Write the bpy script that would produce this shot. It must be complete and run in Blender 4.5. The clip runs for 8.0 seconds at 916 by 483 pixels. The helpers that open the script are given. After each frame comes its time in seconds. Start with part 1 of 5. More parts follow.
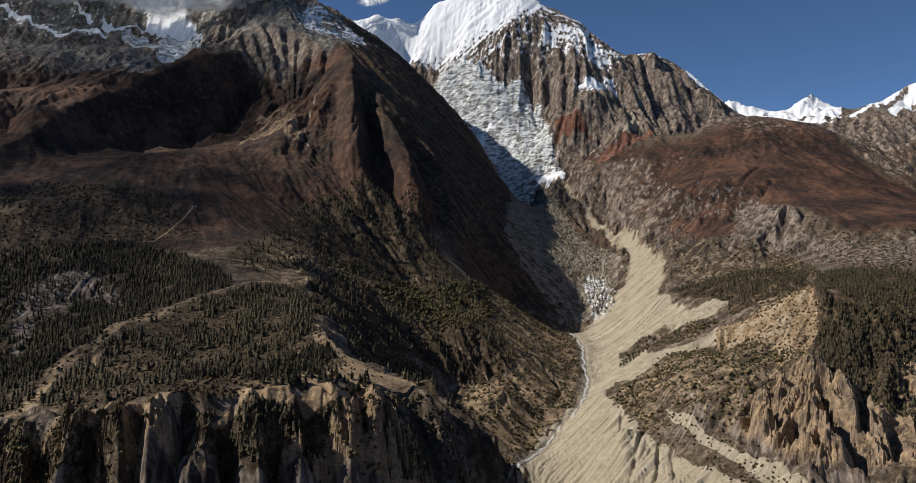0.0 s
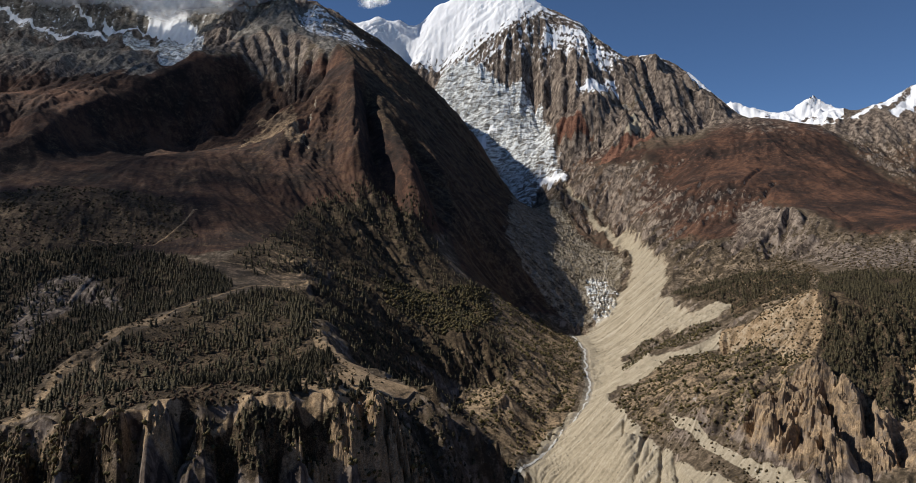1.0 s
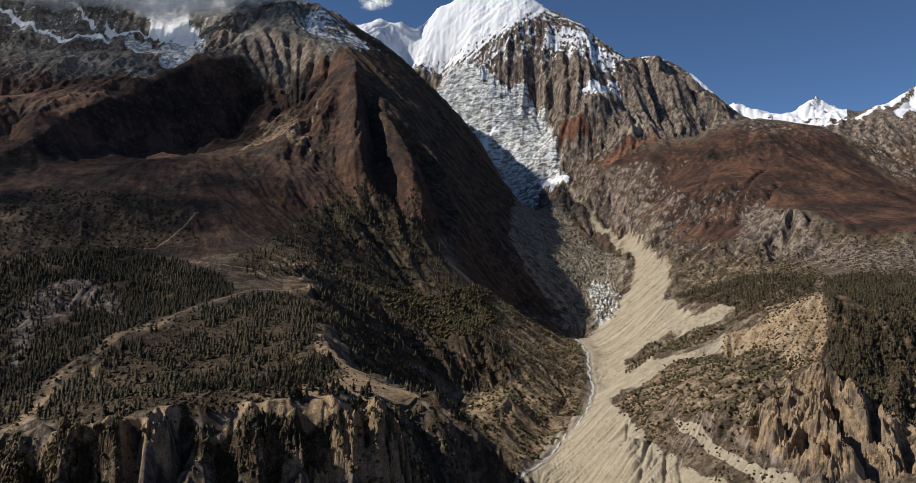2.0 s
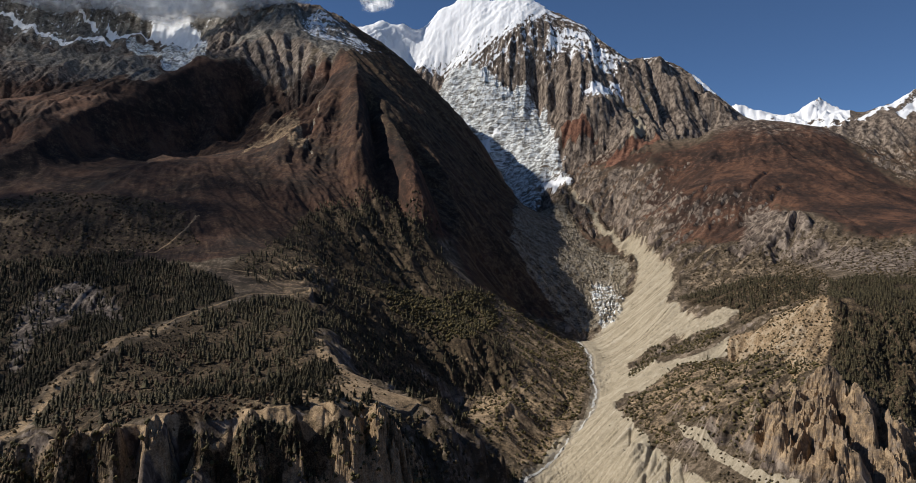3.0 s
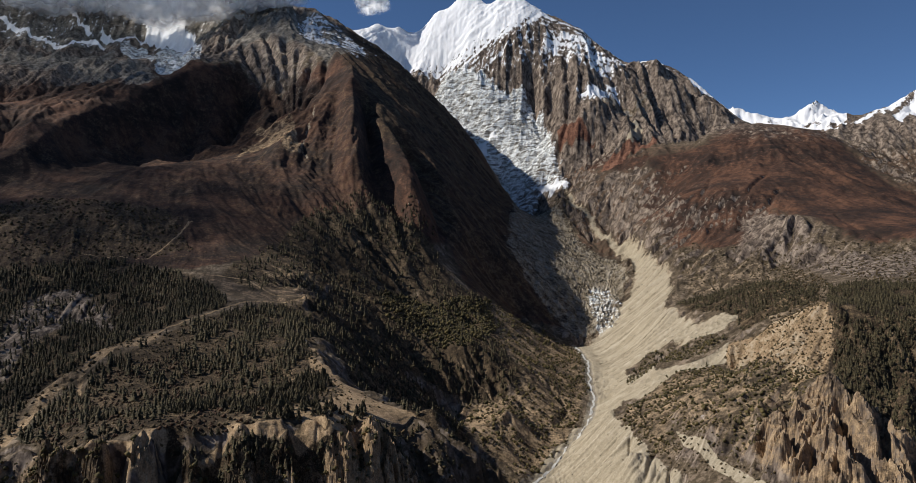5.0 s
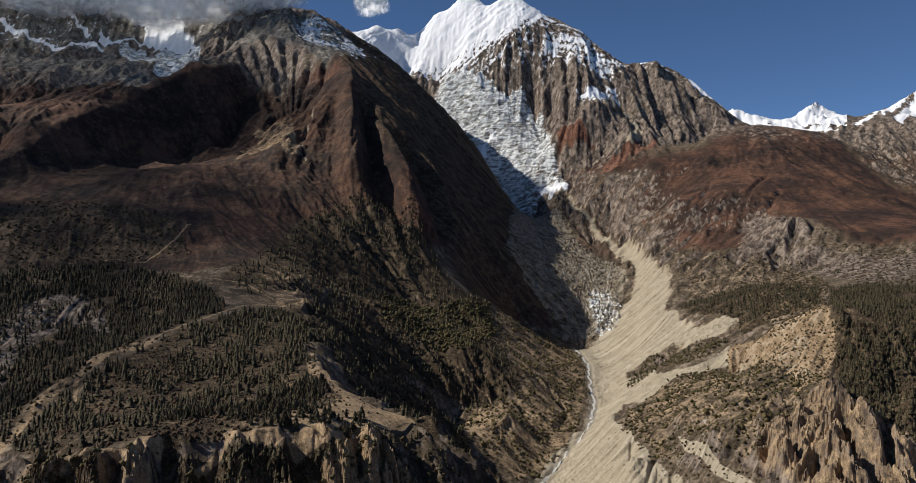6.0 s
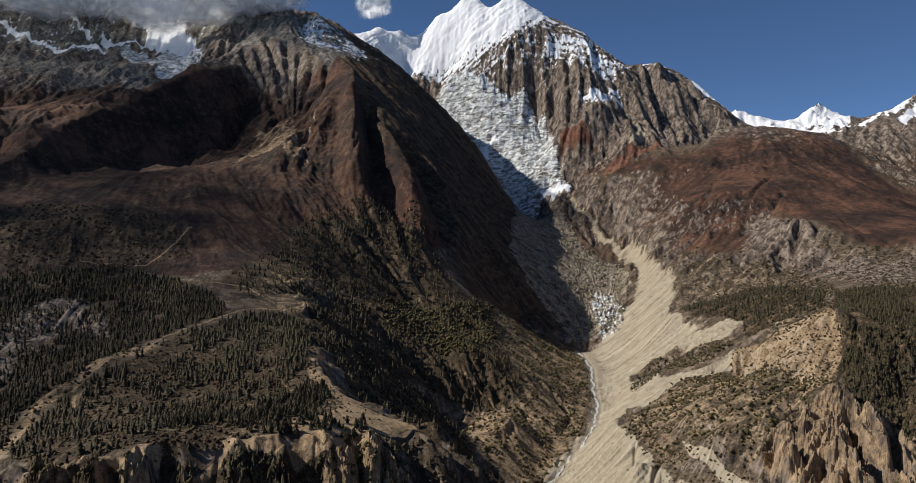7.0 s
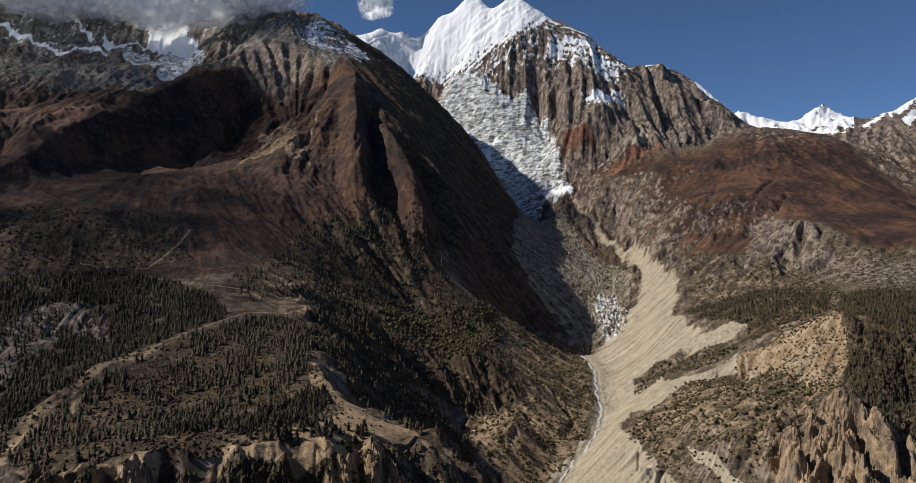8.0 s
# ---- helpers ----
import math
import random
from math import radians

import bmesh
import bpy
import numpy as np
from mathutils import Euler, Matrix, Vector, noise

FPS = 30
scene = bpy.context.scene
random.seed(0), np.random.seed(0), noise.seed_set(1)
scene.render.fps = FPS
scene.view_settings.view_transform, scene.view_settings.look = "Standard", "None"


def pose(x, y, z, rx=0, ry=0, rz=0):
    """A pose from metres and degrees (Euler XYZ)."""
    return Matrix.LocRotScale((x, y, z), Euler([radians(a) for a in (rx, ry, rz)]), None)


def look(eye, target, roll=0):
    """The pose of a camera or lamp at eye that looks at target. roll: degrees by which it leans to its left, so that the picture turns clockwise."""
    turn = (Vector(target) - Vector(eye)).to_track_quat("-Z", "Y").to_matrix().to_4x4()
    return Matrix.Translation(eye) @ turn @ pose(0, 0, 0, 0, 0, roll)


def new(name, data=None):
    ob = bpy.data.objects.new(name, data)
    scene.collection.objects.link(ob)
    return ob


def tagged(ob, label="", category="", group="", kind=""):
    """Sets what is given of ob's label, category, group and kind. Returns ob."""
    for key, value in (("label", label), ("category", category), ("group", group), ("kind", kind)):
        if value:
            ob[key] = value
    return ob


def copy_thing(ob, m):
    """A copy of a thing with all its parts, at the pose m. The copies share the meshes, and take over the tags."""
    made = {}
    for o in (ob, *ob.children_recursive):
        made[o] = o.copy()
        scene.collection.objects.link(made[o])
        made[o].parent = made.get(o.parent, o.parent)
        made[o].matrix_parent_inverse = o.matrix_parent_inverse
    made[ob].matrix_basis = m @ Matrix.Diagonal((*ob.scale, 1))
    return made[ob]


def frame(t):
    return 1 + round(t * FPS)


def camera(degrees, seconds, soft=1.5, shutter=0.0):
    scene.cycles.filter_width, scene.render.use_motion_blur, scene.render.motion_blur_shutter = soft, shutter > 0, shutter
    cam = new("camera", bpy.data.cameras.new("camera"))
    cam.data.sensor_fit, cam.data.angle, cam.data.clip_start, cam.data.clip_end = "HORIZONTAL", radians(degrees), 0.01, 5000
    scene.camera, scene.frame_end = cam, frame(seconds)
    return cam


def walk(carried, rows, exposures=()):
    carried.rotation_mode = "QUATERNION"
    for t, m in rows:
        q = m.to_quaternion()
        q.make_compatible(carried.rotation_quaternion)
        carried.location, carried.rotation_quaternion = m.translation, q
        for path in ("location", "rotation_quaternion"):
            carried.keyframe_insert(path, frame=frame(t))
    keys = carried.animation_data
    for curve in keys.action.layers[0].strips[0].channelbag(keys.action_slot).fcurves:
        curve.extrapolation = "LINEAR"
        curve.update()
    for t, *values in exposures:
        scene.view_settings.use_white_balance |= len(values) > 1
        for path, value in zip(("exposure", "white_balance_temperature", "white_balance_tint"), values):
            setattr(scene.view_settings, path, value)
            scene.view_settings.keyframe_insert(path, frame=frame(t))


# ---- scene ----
cam = camera(62.0, 8.0, soft=0.5)
EYE = 400.0
ROWS = [
    (0.0, 0.0, 0.0, 0.0, 0.0, 0.0, -0.0),
    (0.5, 0.077, 3.417, 1.72, 0.0602, 0.0529, 0.0402),
    (1.0, 0.326, 7.009, 3.594, 0.1201, 0.1159, 0.1006),
    (1.5, 0.593, 10.939, 5.216, 0.2091, 0.1725, 0.1472),
    (3.0, 1.28, 24.189, 10.65, 0.4676, 0.3296, 0.283),
    (3.5, 1.456, 28.784, 12.319, 0.5609, 0.3826, 0.3059),
    (4.0, 1.831, 33.414, 14.224, 0.6651, 0.4417, 0.319),
    (4.3, 2.218, 36.164, 15.266, 0.705, 0.47, 0.329),
    (4.5, 2.476, 37.997, 15.96, 0.5541, 0.4888, 0.3361),
    (4.7, 2.446, 39.915, 16.625, 0.289, 0.509, 0.349),
    (5.8, 2.284, 50.463, 20.284, 0.167, 0.623, 0.42),
    (6.0, 2.254, 52.381, 20.949, 0.177, 0.6433, 0.4327),
    (6.5, 2.276, 57.143, 22.613, 0.2622, 0.6934, 0.4688),
    (7.0, 2.49, 61.979, 24.187, 0.3485, 0.7552, 0.4951),
    (7.5, 2.605, 67.013, 25.762, 0.4453, 0.7943, 0.5227),
    (8.0, 2.418, 71.688, 27.57, 0.5257, 0.8427, 0.5406),
]
walk(cam, [(t, pose(x, y, EYE + z, 90 + pitch, roll, yaw)) for t, x, y, z, yaw, pitch, roll in ROWS])

# ---- sky and sun ----
SUN_FROM = Vector((-0.753, -0.02, 0.657)).normalized()
SUN_UP, SUN_ROUND = math.asin(SUN_FROM.z), math.atan2(SUN_FROM.x, SUN_FROM.y)
world = bpy.data.worlds.new("world")
scene.world = world
world.use_nodes = True
_nt = world.node_tree
_sky = _nt.nodes.new("ShaderNodeTexSky")
_sky.sky_type, _sky.sun_disc = "NISHITA", False
_sky.sun_elevation, _sky.sun_rotation, _sky.altitude = SUN_UP, SUN_ROUND, 3900
_sky.air_density, _sky.dust_density, _sky.ozone_density = 0.68, 0.03, 3.2
_nt.nodes["Background"].inputs["Strength"].default_value = 0.094
_clear = _nt.nodes.new("ShaderNodeMix")
_clear.data_type, _clear.blend_type = "RGBA", "MULTIPLY"
_clear.inputs["Factor"].default_value = 1.0
_clear.inputs["B"].default_value = (0.84, 0.97, 1.04, 1)
_nt.links.new(_sky.outputs[0], _clear.inputs["A"])
_nt.links.new(_clear.outputs["Result"], _nt.nodes["Background"].inputs["Color"])
_sun = bpy.data.lights.new("sun", "SUN")
_sun.energy, _sun.angle, _sun.color = 4.35, radians(0.5), (1.0, 0.95, 0.88)
new("sun", _sun).matrix_world = look(SUN_FROM * 100, (0, 0, 0))

# ---- materials ----
def mat(name):
    m = bpy.data.materials.new(name)
    m.use_nodes = True
    return m, m.node_tree, m.node_tree.nodes["Principled BSDF"]


def node(t, kind, **props):
    n = t.nodes.new(kind)
    for key, value in props.items():
        n.inputs[key.replace("_", " ")].default_value = value
    return n


def grain(t, scale, detail=6.0, rough=0.6, distort=0.0, stretch=None):
    """Noise over the object's own metres; returns the socket, 0 to 1."""
    co = t.nodes.new("ShaderNodeTexCoord").outputs["Object"]
    if stretch:
        mp = t.nodes.new("ShaderNodeMapping")
        mp.inputs["Scale"].default_value = stretch
        t.links.new(co, mp.inputs["Vector"])
        co = mp.outputs[0]
    n = node(t, "ShaderNodeTexNoise", Scale=scale, Detail=detail, Roughness=rough, Distortion=distort)
    t.links.new(co, n.inputs["Vector"])
    return n.outputs["Fac"]


def ramp(t, fac, stops):
    n = t.nodes.new("ShaderNodeValToRGB")
    while len(n.color_ramp.elements) < len(stops):
        n.color_ramp.elements.new(0.5)
    for el, (at, col) in zip(n.color_ramp.elements, stops):
        el.position, el.color = at, (*col, 1)
    t.links.new(fac, n.inputs["Fac"])
    return n.outputs["Color"]


def calc(t, op, a, b, clamp=False):
    n = t.nodes.new("ShaderNodeMath")
    n.operation, n.use_clamp = op, clamp
    for k, v in enumerate((a, b)):
        if isinstance(v, (int, float)):
            n.inputs[k].default_value = v
        else:
            t.links.new(v, n.inputs[k])
    return n.outputs[0]


def ragged(t, mask, fac, spread=0.9, hard=5.0):
    """A mask whose edge is broken up by the noise fac."""
    s = calc(t, "ADD", mask, calc(t, "MULTIPLY", calc(t, "SUBTRACT", fac, 0.5), spread))
    return calc(t, "ADD", calc(t, "MULTIPLY", calc(t, "SUBTRACT", s, 0.5), hard), 0.5, True)


def over(t, base, top, fac):
    n = t.nodes.new("ShaderNodeMix")
    n.data_type = "RGBA"
    t.links.new(fac, n.inputs["Factor"])
    t.links.new(base, n.inputs["A"])
    t.links.new(top, n.inputs["B"])
    return n.outputs["Result"]


def land_material():
    m, t, b = mat("land")
    a, c = t.nodes.new("ShaderNodeAttribute"), t.nodes.new("ShaderNodeAttribute")
    a.attribute_name, c.attribute_name = "cover_a", "cover_b"
    sa, sc = t.nodes.new("ShaderNodeSeparateColor"), t.nodes.new("ShaderNodeSeparateColor")
    t.links.new(a.outputs["Color"], sa.inputs[0])
    t.links.new(c.outputs["Color"], sc.inputs[0])
    pale, heath, forest, rock = *sa.outputs, a.outputs["Alpha"]
    snow, ice, tan, rubble = *sc.outputs, c.outputs["Alpha"]
    d = t.nodes.new("ShaderNodeAttribute")
    d.attribute_name = "cover_c"
    sd = t.nodes.new("ShaderNodeSeparateColor")
    t.links.new(d.outputs["Color"], sd.inputs[0])
    rusty = d.outputs["Alpha"]
    wide, mid, fine = grain(t, 0.006, 6), grain(t, 0.035, 10, 0.7), grain(t, 0.16, 8, 0.75)
    # marks that water leaves down the slope
    runs = calc(t, "ADD", calc(t, "MULTIPLY", sd.outputs[0], 0.5), calc(t, "MULTIPLY", calc(t, "ADD", sd.outputs[1], sd.outputs[2]), 0.25))
    washed = calc(t, "MULTIPLY", calc(t, "SUBTRACT", runs, 0.5), 0.17)
    streak = calc(t, "ADD", grain(t, 0.05, 8, 0.7, 0.6, (1, 1, 0.4)), calc(t, "MULTIPLY", washed, 1.3))
    both = calc(t, "ADD", calc(t, "ADD", calc(t, "MULTIPLY", mid, 0.5), calc(t, "MULTIPLY", fine, 0.5)), washed)
    bands = calc(t, "ADD", calc(t, "MULTIPLY", grain(t, 0.06, 8, 0.72, 0.5, (0.3, 1, 1)), 0.7), calc(t, "MULTIPLY", fine, 0.3))
    close = calc(t, "ADD", calc(t, "MULTIPLY", both, 0.6), calc(t, "MULTIPLY", grain(t, 0.6, 5, 0.7), 0.4))
    # dry stony soil, dark dwarf heath, wood floor, rock, rust-red earth, tan earth, pale grit, rubble, ice, snow
    col = ramp(t, both, [(0.405, (0.045, 0.034, 0.022)), (0.5, (0.105, 0.078, 0.050)), (0.582, (0.245, 0.19, 0.137))])
    col = over(t, col, ramp(t, calc(t, "ADD", calc(t, "MULTIPLY", wide, 0.4), calc(t, "MULTIPLY", both, 0.6)),
                            [(0.418, (0.022, 0.016, 0.013)), (0.5, (0.058, 0.032, 0.022)), (0.582, (0.145, 0.072, 0.043))]), ragged(t, heath, both, 1.8, 3))
    col = over(t, col, ramp(t, close, [(0.43, (0.020, 0.014, 0.008)), (0.5, (0.055, 0.038, 0.022)), (0.58, (0.19, 0.135, 0.08))]), ragged(t, forest, both, 1.8, 3))
    col = over(t, col, ramp(t, streak, [(0.39, (0.040, 0.031, 0.025)), (0.5, (0.15, 0.115, 0.090)), (0.61, (0.31, 0.25, 0.195))]), ragged(t, rock, both, 2.2, 4))
    col = over(t, col, ramp(t, both, [(0.41, (0.065, 0.030, 0.020)), (0.5, (0.165, 0.076, 0.048)), (0.59, (0.27, 0.145, 0.095))]), ragged(t, rusty, both, 1.6, 4))
    col = over(t, col, ramp(t, close, [(0.405, (0.10, 0.073, 0.044)), (0.5, (0.29, 0.20, 0.115)), (0.595, (0.50, 0.365, 0.225))]), ragged(t, tan, both, 1.6, 4))
    col = over(t, col, ramp(t, calc(t, "ADD", calc(t, "ADD", calc(t, "MULTIPLY", sd.outputs[0], 0.13), 0.135), calc(t, "MULTIPLY", close, 0.6)), [(0.38, (0.18, 0.15, 0.102)), (0.5, (0.355, 0.30, 0.212)), (0.62, (0.53, 0.46, 0.355))]), ragged(t, pale, both, 1.2, 5))
    col = over(t, col, ramp(t, both, [(0.42, (0.045, 0.042, 0.037)), (0.5, (0.15, 0.133, 0.112)), (0.58, (0.31, 0.28, 0.235))]), ragged(t, rubble, both, 1.2, 6))
    col = over(t, col, ramp(t, bands, [(0.42, (0.12, 0.106, 0.088)), (0.485, (0.40, 0.40, 0.375)), (0.55, (0.84, 0.86, 0.85))]), ragged(t, ice, bands, 1.6, 6))
    col = over(t, col, ramp(t, fine, [(0.364, (0.82, 0.83, 0.85)), (0.636, (0.91, 0.915, 0.92))]), ragged(t, snow, streak, 2.0, 8))
    t.links.new(col, b.inputs["Base Color"])
    b.inputs["Roughness"].default_value = 0.92
    b.inputs["Specular IOR Level"].default_value = 0.2
    bump = node(t, "ShaderNodeBump", Strength=1.0, Distance=2.0)
    t.links.new(calc(t, "ADD", mid, calc(t, "MULTIPLY", close, 0.6)), bump.inputs["Height"])
    t.links.new(bump.outputs[0], b.inputs["Normal"])
    return m


land = land_material()


def leaf_material(name, dark, light):
    m, t, b = mat(name)
    g = t.nodes.new("ShaderNodeNewGeometry").outputs["Random Per Island"]
    o = t.nodes.new("ShaderNodeObjectInfo").outputs["Random"]
    f = calc(t, "FRACT", calc(t, "ADD", g, o), 0)
    f = calc(t, "ADD", calc(t, "MULTIPLY", f, 0.6), calc(t, "MULTIPLY", grain(t, 0.8, 3), 0.4))
    t.links.new(ramp(t, f, [(0.2, dark), (0.85, light)]), b.inputs["Base Color"])
    b.inputs["Roughness"].default_value, b.inputs["Specular IOR Level"].default_value = 0.8, 0.2
    return m


needles = leaf_material("needles", (0.020, 0.0175, 0.0095), (0.10, 0.081, 0.042))
scrub = leaf_material("scrub", (0.035, 0.030, 0.016), (0.13, 0.092, 0.046))
bark, _t, _b = mat("bark")
_t.links.new(ramp(_t, grain(_t, 4.0), [(0.3, (0.04, 0.03, 0.022)), (0.7, (0.11, 0.08, 0.055))]), _b.inputs["Base Color"])
_b.inputs["Roughness"].default_value = 0.95
rust = leaf_material("rust", (0.028, 0.018, 0.011), (0.115, 0.066, 0.038))
olive = leaf_material("olive", (0.032, 0.030, 0.013), (0.145, 0.112, 0.045))


def plain(name, scale, lo, hi, rough=0.9, bump=0.0):
    m, t, b = mat(name)
    f = grain(t, scale)
    t.links.new(ramp(t, f, [(0.3, lo), (0.7, hi)]), b.inputs["Base Color"])
    b.inputs["Roughness"].default_value = rough
    if bump:
        n = node(t, "ShaderNodeBump", Strength=0.8, Distance=bump)
        t.links.new(f, n.inputs["Height"])
        t.links.new(n.outputs[0], b.inputs["Normal"])
    return m


stone = plain("stone", 0.9, (0.10, 0.09, 0.075), (0.32, 0.28, 0.22), 0.95, 0.3)
dry_stone = plain("dry_stone", 1.2, (0.05, 0.04, 0.03), (0.16, 0.13, 0.10), 0.95, 0.3)
white_wash = plain("white_wash", 0.8, (0.62, 0.60, 0.56), (0.82, 0.80, 0.76), 0.9)
silt_water = plain("silt_water", 0.15, (0.42, 0.41, 0.38), (0.66, 0.64, 0.59), 0.85)


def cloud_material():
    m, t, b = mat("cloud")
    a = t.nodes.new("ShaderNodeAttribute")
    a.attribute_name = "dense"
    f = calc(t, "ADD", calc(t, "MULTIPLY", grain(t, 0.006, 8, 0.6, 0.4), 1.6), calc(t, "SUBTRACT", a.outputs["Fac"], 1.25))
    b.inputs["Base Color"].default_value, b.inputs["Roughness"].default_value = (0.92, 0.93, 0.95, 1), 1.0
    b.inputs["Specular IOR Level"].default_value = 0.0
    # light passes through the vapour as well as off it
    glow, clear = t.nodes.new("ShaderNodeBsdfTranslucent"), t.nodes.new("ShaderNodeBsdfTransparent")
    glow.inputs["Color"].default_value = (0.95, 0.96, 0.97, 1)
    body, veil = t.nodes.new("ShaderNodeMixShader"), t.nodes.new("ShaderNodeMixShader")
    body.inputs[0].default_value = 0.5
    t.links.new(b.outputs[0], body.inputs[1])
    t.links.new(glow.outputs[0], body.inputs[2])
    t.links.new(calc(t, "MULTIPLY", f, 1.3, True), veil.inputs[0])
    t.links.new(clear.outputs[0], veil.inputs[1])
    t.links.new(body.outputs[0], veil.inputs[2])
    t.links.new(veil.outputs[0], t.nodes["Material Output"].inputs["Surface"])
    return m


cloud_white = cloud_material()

# ---- lie of the land: ridge, rim, bank and valley lines in metres ----
TERRACE = [
    [(-492, 760, 198), (-448, 765, 209), (-387, 760, 224), (-337, 752, 235), (-287, 752, 239), (-279, 768, 243), (-214, 790, 237), (-129, 800, 234), (-107, 850, 230), (-89, 868, 230), (-50, 900, 230)],
    [(-367, 700, 178), (-263, 708, 176), (-188, 735, 167), (-109, 770, 156), (-52, 800, 147), (-2, 815, 142)],
    [(-245, 1270, 296), (-211, 1125, 276), (-158, 1012, 257), (-103, 932, 243)],
    [(-342, 1031, 248), (-228, 1021, 249)],
    [(-368, 900, 239), (-243, 920, 235)],
    [(-317, 1240, 289)],
]
TERRACE_BANK = [
    [(-468, 800, 211), (-499, 900, 216), (-524, 996, 238), (-480, 1006, 256), (-473, 1085, 286), (-442, 1112, 288), (-424, 1220, 311), (-380, 1388, 328), (-340, 1460, 323), (-292, 1500, 328)],
    [(-23, 905, 218), (-4, 890, 200), (20, 880, 192), (45, 880, 171), (66, 885, 151), (92, 900, 115), (117, 920, 64)],
    [(-214, 1520, 235), (-133, 1501, 179), (-77, 1560, 117), (-11, 1636, 51)],
    [(-714, 1130, 203), (-709, 1180, 231), (-677, 1220, 253), (-627, 1290, 282), (-552, 1350, 303), (-446, 1440, 337)],
]
LEFT_SLOPES = [
    [(-860, 1330, 281), (-772, 1354, 299), (-609, 1372, 294)],
    [(-671, 1430, 324)],
    [(-980, 1480, 369), (-901, 1500, 369), (-839, 1600, 391), (-710, 1774, 437), (-658, 1909, 486), (-442, 1908, 428)],
    [(-446, 1600, 367), (-344, 1700, 365)],
    [(-1225, 1850, 518), (-1112, 1850, 518), (-923, 1900, 521)],
    [(-499, 2300, 599), (-705, 2334, 643)],
    [(-916, 3330, 1033), (-933, 3130, 892), (-1049, 2950, 832), (-1168, 2750, 769), (-1228, 2450, 702), (-1253, 2290, 672)],
    [(-832, 2560, 720), (-936, 2330, 670)],
    [(-163, 2049, 292), (-203, 1962, 307)],
    [(-315, 2130, 429), (-343, 2430, 610)],
    [(17, 1799, 190)],
    [(-566, 2600, 745), (-676, 3021, 937)],
]
LEFT_RIDGES = [
    [(-1324, 2000, 573), (-1292, 2150, 639), (-1265, 2280, 702), (-1293, 2580, 847), (-1221, 2800, 926), (-1150, 3100, 1096), (-979, 3414, 1245), (-949, 3600, 1388), (-917, 3750, 1486)],
    [(-917, 3750, 1486), (-626, 3350, 1255), (-427, 3030, 1057), (-305, 2760, 851), (-165, 2560, 681), (-82, 2430, 555), (-61, 2356, 423), (-7, 2150, 290)],
    [(279, 3600, 588), (194, 3830, 776), (49, 4000, 992), (-123, 4120, 1205), (-270, 4200, 1366), (-538, 4280, 1564), (-730, 4250, 1706), (-979, 4200, 1778), (-1300, 4200, 1858), (-1925, 4300, 1959), (-2584, 4300, 1959), (-2913, 4300, 1959)],
]
LEFT_CIRQUE = [
    [(-1803, 3000, 959), (-1573, 3000, 1005), (-1481, 3200, 1094), (-1391, 3400, 1203)],
    [(-2264, 3500, 1266), (-1942, 3500, 1253), (-1713, 3700, 1344), (-1391, 3600, 1291), (-1197, 3600, 1291)],
    [(-2587, 4000, 1605), (-2097, 4000, 1513), (-1689, 4050, 1527), (-1392, 4000, 1482)],
    [(31, 2500, 367), (157, 2700, 386), (221, 3000, 464)],
    [(26, 2150, 273), (114, 2250, 233), (240, 2300, 159), (319, 2300, 114)],
    [(182, 2480, 197), (380, 2470, 131)],
]
GORGE = [
    [(353, 2182, 102), (315, 1950, 83), (287, 1800, 66), (211, 1580, 26), (143, 1453, 0)],
    [(164, 1840, 136), (209, 1748, 69)],
    [(98, 1583, 93)],
    [(390, 2300, 106), (357, 2060, 89), (305, 1800, 59), (238, 1538, 53), (167, 1440, 0), (179, 1330, -21)],
]
GLACIER = [
    [(-82, 4450, 1358), (152, 4300, 1217), (261, 4200, 1086), (317, 4100, 944), (397, 3950, 787), (454, 3800, 671), (422, 3650, 590), (465, 3450, 487), (485, 3150, 383), (484, 2922, 333), (514, 2739, 226), (440, 2520, 155), (375, 2432, 111)],
    [(-215, 4380, 1115), (19, 4200, 876), (173, 4020, 656), (253, 3750, 480)],
    [(382, 4300, 1194), (464, 4150, 1007), (526, 3900, 798), (542, 3700, 635), (571, 3450, 487), (698, 3300, 433), (647, 2900, 340), (575, 2700, 241), (504, 2550, 171)],
]
SNOW_MOUNTAIN = [
    [(-724, 4750, 1787), (-511, 4800, 1846), (-377, 4820, 1819), (-144, 4820, 1918), (22, 4820, 2025), (114, 4790, 2004), (197, 4770, 1910), (269, 4740, 1984), (360, 4700, 1967), (464, 4620, 1862), (563, 4560, 1784), (715, 4530, 1712), (848, 4500, 1583), (986, 4500, 1497), (1119, 4480, 1516), (1248, 4450, 1450), (1403, 4400, 1321), (1503, 4300, 1184), (1557, 4250, 1107)],
    [(-337, 4680, 1505), (-84, 4580, 1435), (122, 4420, 1386), (382, 4300, 1333)],
    [(415, 4480, 1674), (290, 4400, 1540), (105, 4400, 1415)],
    [(564, 4180, 1275), (662, 4000, 1053)],
    [(775, 4160, 1264), (874, 4130, 1169), (927, 3850, 937)],
]
